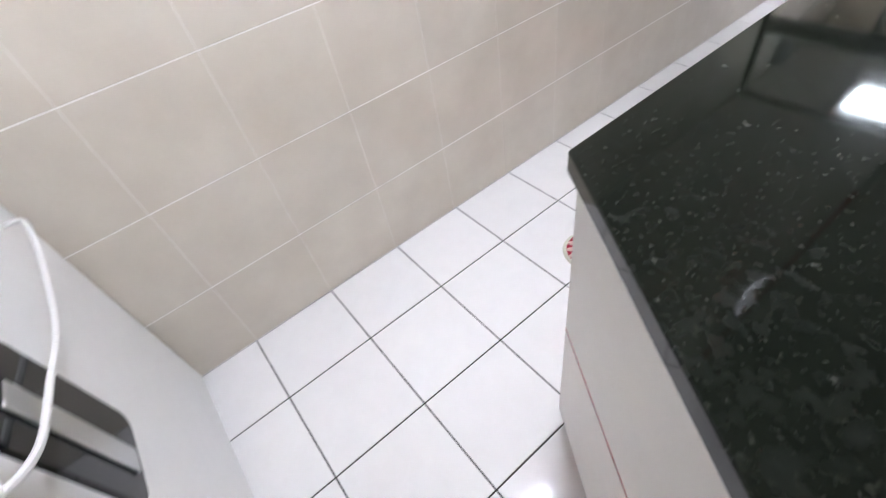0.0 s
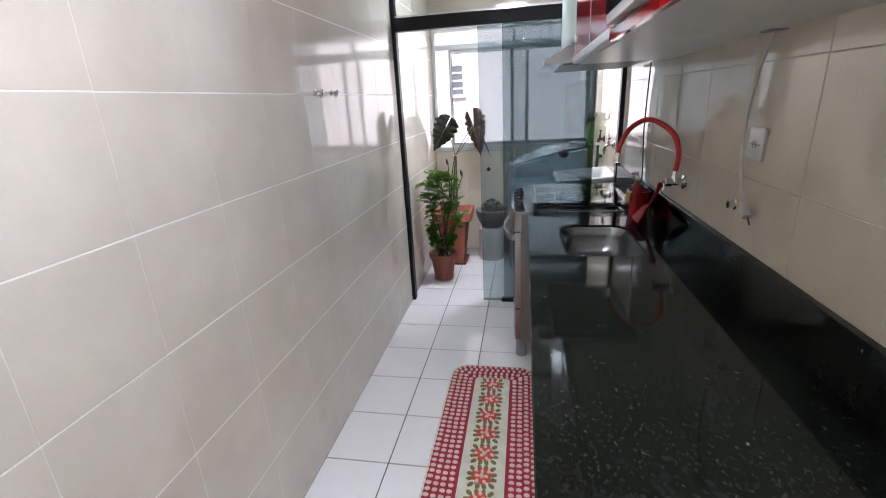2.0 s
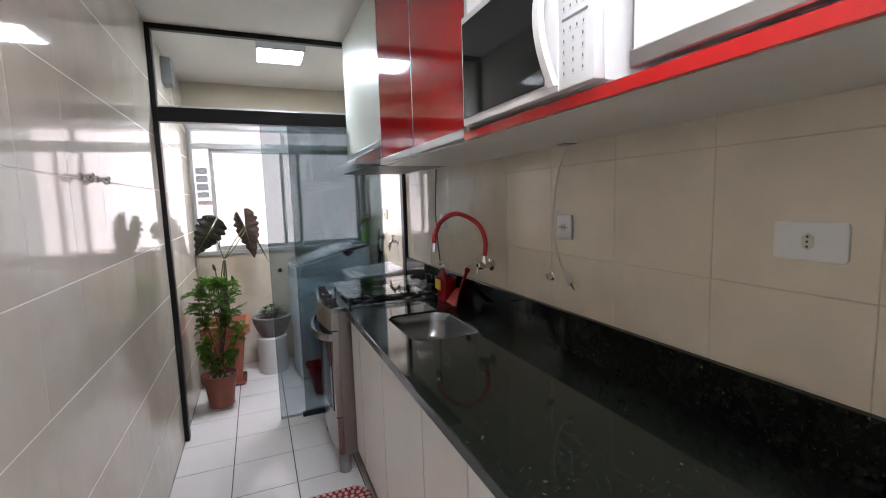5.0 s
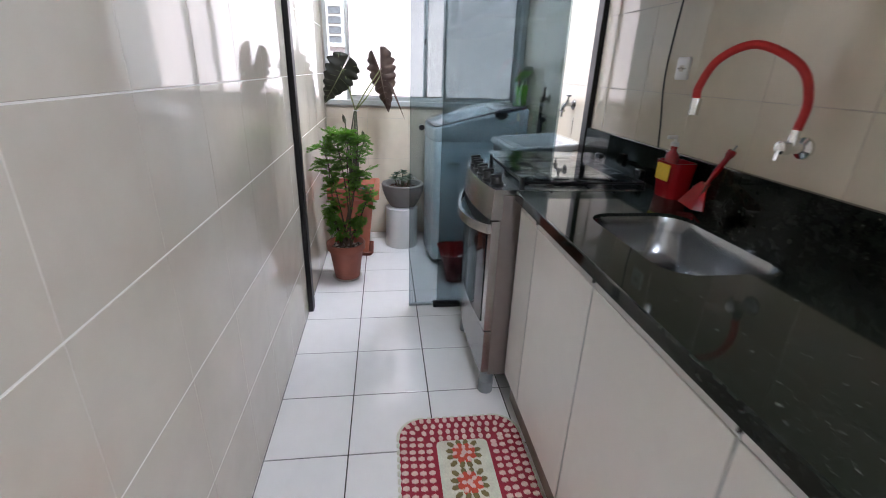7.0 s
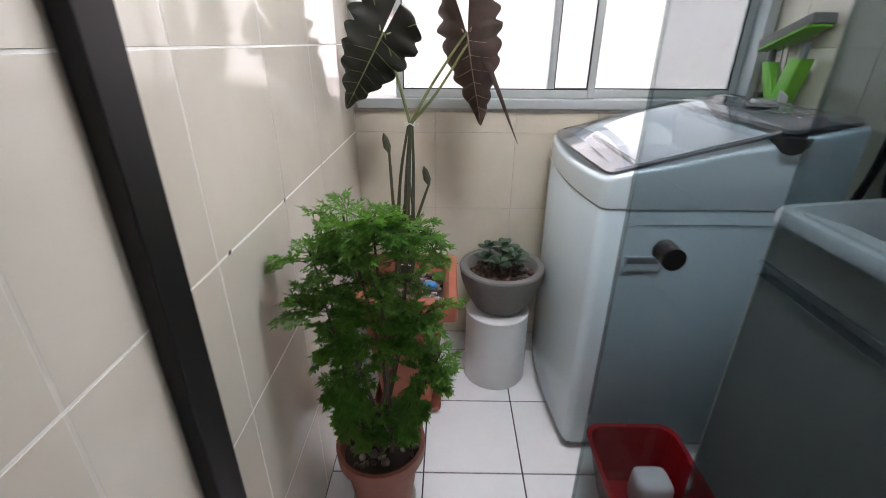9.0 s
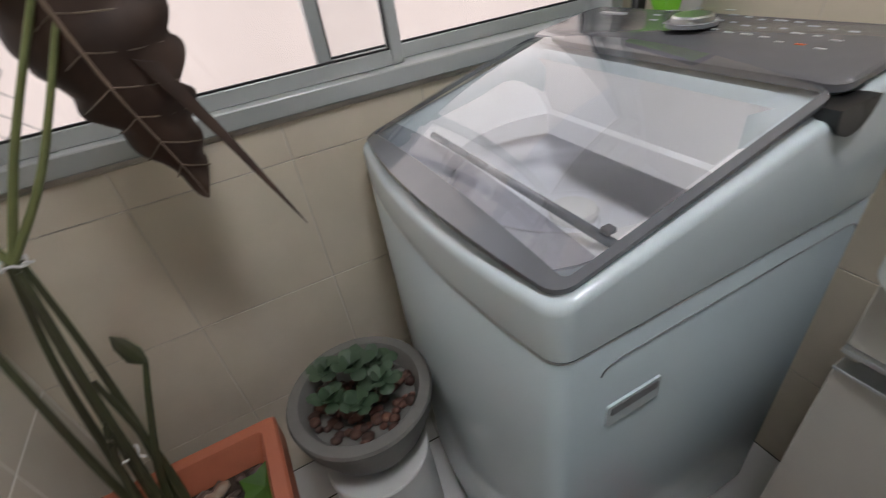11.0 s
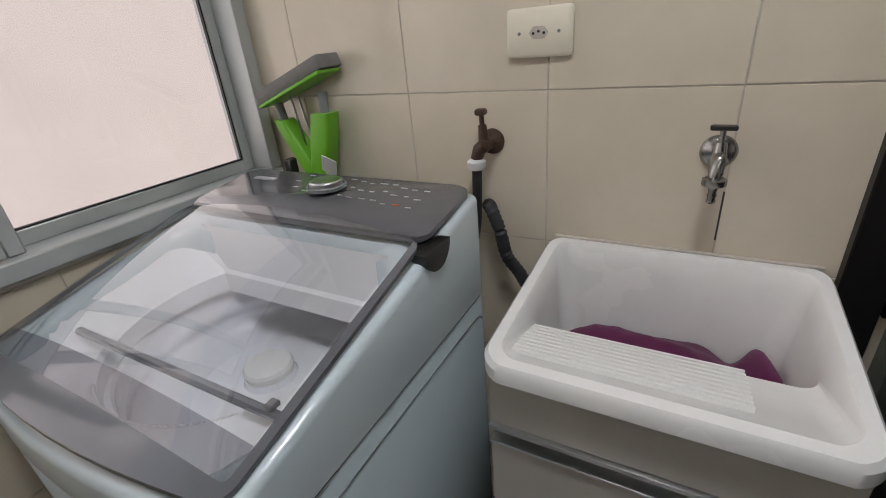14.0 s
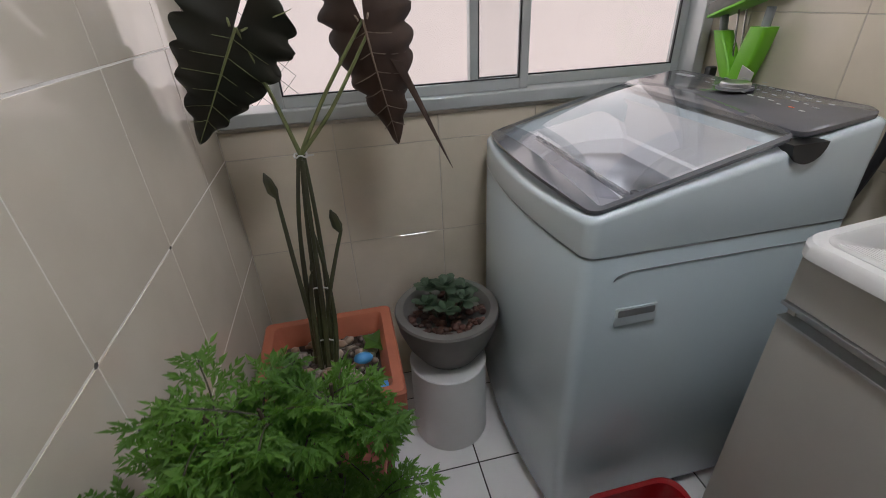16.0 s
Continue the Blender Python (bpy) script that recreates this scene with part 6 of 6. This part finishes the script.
for hx, hy, hz in heads:
    hd = part("stalk", tube(bmesh.new(), [(0.272 + hx * 0.5, 1.135 + hy * 0.5, 0.436), (0.272 + hx, 1.135 + hy, 0.455 + hz)], 0.004, 6), STEM, su)
    o = Vector((0.272 + hx, 1.135 + hy, 0.455 + hz))
    for k in range(11):
        a = k * 2.4 + r4.uniform(-0.2, 0.2)
        el = 0.15 + 0.10 * k + r4.uniform(-0.15, 0.15)
        d = Vector((math.cos(a) * math.cos(el), math.sin(a) * math.cos(el), math.sin(el)))
        sv = Vector((-math.sin(a), math.cos(a), 0))
        up = sv.cross(d) * -1
        ln, wd = r4.uniform(0.042, 0.062) * (1 - 0.03 * k), r4.uniform(0.013, 0.018)
        rows = []
        for t, w in ((0.0, 0.22), (0.3, 0.55), (0.6, 0.95), (0.85, 0.85), (1.0, 0.12)):
            c = o + d * (ln * t) + Vector((0, 0, -0.010 * t * t))
            rows.append([c - sv * (wd * w), c + up * 0.0016, c + sv * (wd * w), c - up * 0.0022])
        part("leaf", loft(bmesh.new(), rows), SUCC, hd, smooth=60)


# ---- tiles ----
TILE_MESH = {}


def tile_mesh(w, h, material, g=0.0011, gu=None):
    """A glazed tile lying in its own x and y, with softened edges; its face is at z = 0."""
    gu = gu if gu else g
    key = (round(w, 3), round(h, 3), material.name, gu)
    if key not in TILE_MESH:
        bm = bmesh.new()
        c = 0.0009
        a = [(gu, g), (w - gu, g), (w - gu, h - g), (gu, h - g)]
        e = min(c, gu)
        b = [(gu + e, g + c), (w - gu - e, g + c), (w - gu - e, h - g - c), (gu + e, h - g - c)]
        loft(bm, [at_z(a, -EDGE), at_z(a, -c), at_z(b, 0.0)], False, True)
        TILE_MESH[key] = finish(bm, "tile", material)
    return TILE_MESH[key]


def cuts(lo, hi, start, pitch):
    c = [lo]
    k = math.ceil((lo + 0.004 - start) / pitch)
    while start + k * pitch < hi - 0.004:
        c.append(start + k * pitch)
        k += 1
    return c + [hi]


tilt = random.Random(21)


def lay(parent, us, vs, place, material, skip=None, gap=0.0011, upright=None, sway=0.085):
    for a, b in zip(us, us[1:]):
        for c, d in zip(vs, vs[1:]):
            if skip and skip(a, b, c, d):
                continue
            ob = new("tile", tile_mesh(b - a, d - c, material, gap, upright))
            ob.parent = parent
            mid = Matrix.Translation(((b - a) / 2, (d - c) / 2, 0))
            ob.matrix_basis = place(a, c, b, d) @ mid @ pose(0, 0, 0, tilt.uniform(-sway, sway), tilt.uniform(-sway, sway), 0) @ mid.inverted()


ROWS = cuts(0.0, ZC, 0.0, T)
lay(floor, cuts(XL, XR, 0.0, 0.31), cuts(YF, YB, 0.0, 0.31), lambda a, c, b, d: pose(a, c, 0), FLOOR_TILE, gap=0.0023, sway=0.05)
# left wall faces +x: u runs along y
left_u = cuts(YF, YB, -2.184, 0.3057)
for us, up in (([u for u in left_u if u < 0.1], 0.0005), ([u for u in left_u if u >= max(v for v in left_u if v < 0.1)], 0.0009)):
    lay(wall_left, us, ROWS, lambda a, c, b, d: Matrix(((0, 0, 1, XL), (1, 0, 0, a), (0, 1, 0, c), (0, 0, 0, 1))), WALL_TILE, gap=0.0016, upright=up)
for y, z in ((0.565, 0.912), (0.300, 0.912), (0.870, 0.912), (0.720, 0.608)):
    bm = bmesh.new()
    q = bmesh.ops.create_icosphere(bm, subdivisions=1, radius=0.006)["verts"]
    for p in q:
        p.co = Vector((XL + 0.0002 + p.co.x * 0.08, y + p.co.y * tilt.uniform(0.8, 1.4), z + p.co.z * tilt.uniform(0.4, 0.9)))
    part("joint_chip", bm, GROUT_DARK, wall_left)
# right wall faces -x: u runs against y
right_u = sorted(set(cuts(YF, YD, -1.573, 0.3075) + cuts(YD, YB, 0.016, 0.3040)))
lay(wall_right, right_u, ROWS, lambda a, c, b, d: Matrix(((0, 0, -1, XR), (-1, 0, 0, b), (0, 1, 0, c), (0, 0, 0, 1))), WARM_LIT_TILE)
# back wall faces -y
back = lambda a, c, b, d: Matrix(((1, 0, 0, a), (0, 0, -1, YB), (0, 1, 0, c), (0, 0, 0, 1)))
bu = cuts(XL, XR, 0.016, 0.306)
lay(wall_back, bu, [z for z in ROWS if z < WZ0 - 0.02] + [WZ0 - 0.013], back, WARM_LIT_TILE)
lay(wall_back, bu, [WZ1] + [z for z in ROWS if z > WZ1 + 0.02], back, WARM_LIT_TILE)
part("joint_stain", rbox(XR - 0.0006, XR + 0.0004, 0.3185, 0.3215, 0.955, 1.045), GROUT_DARK, wall_right, "dark damp stain in the tile joint under the tap")
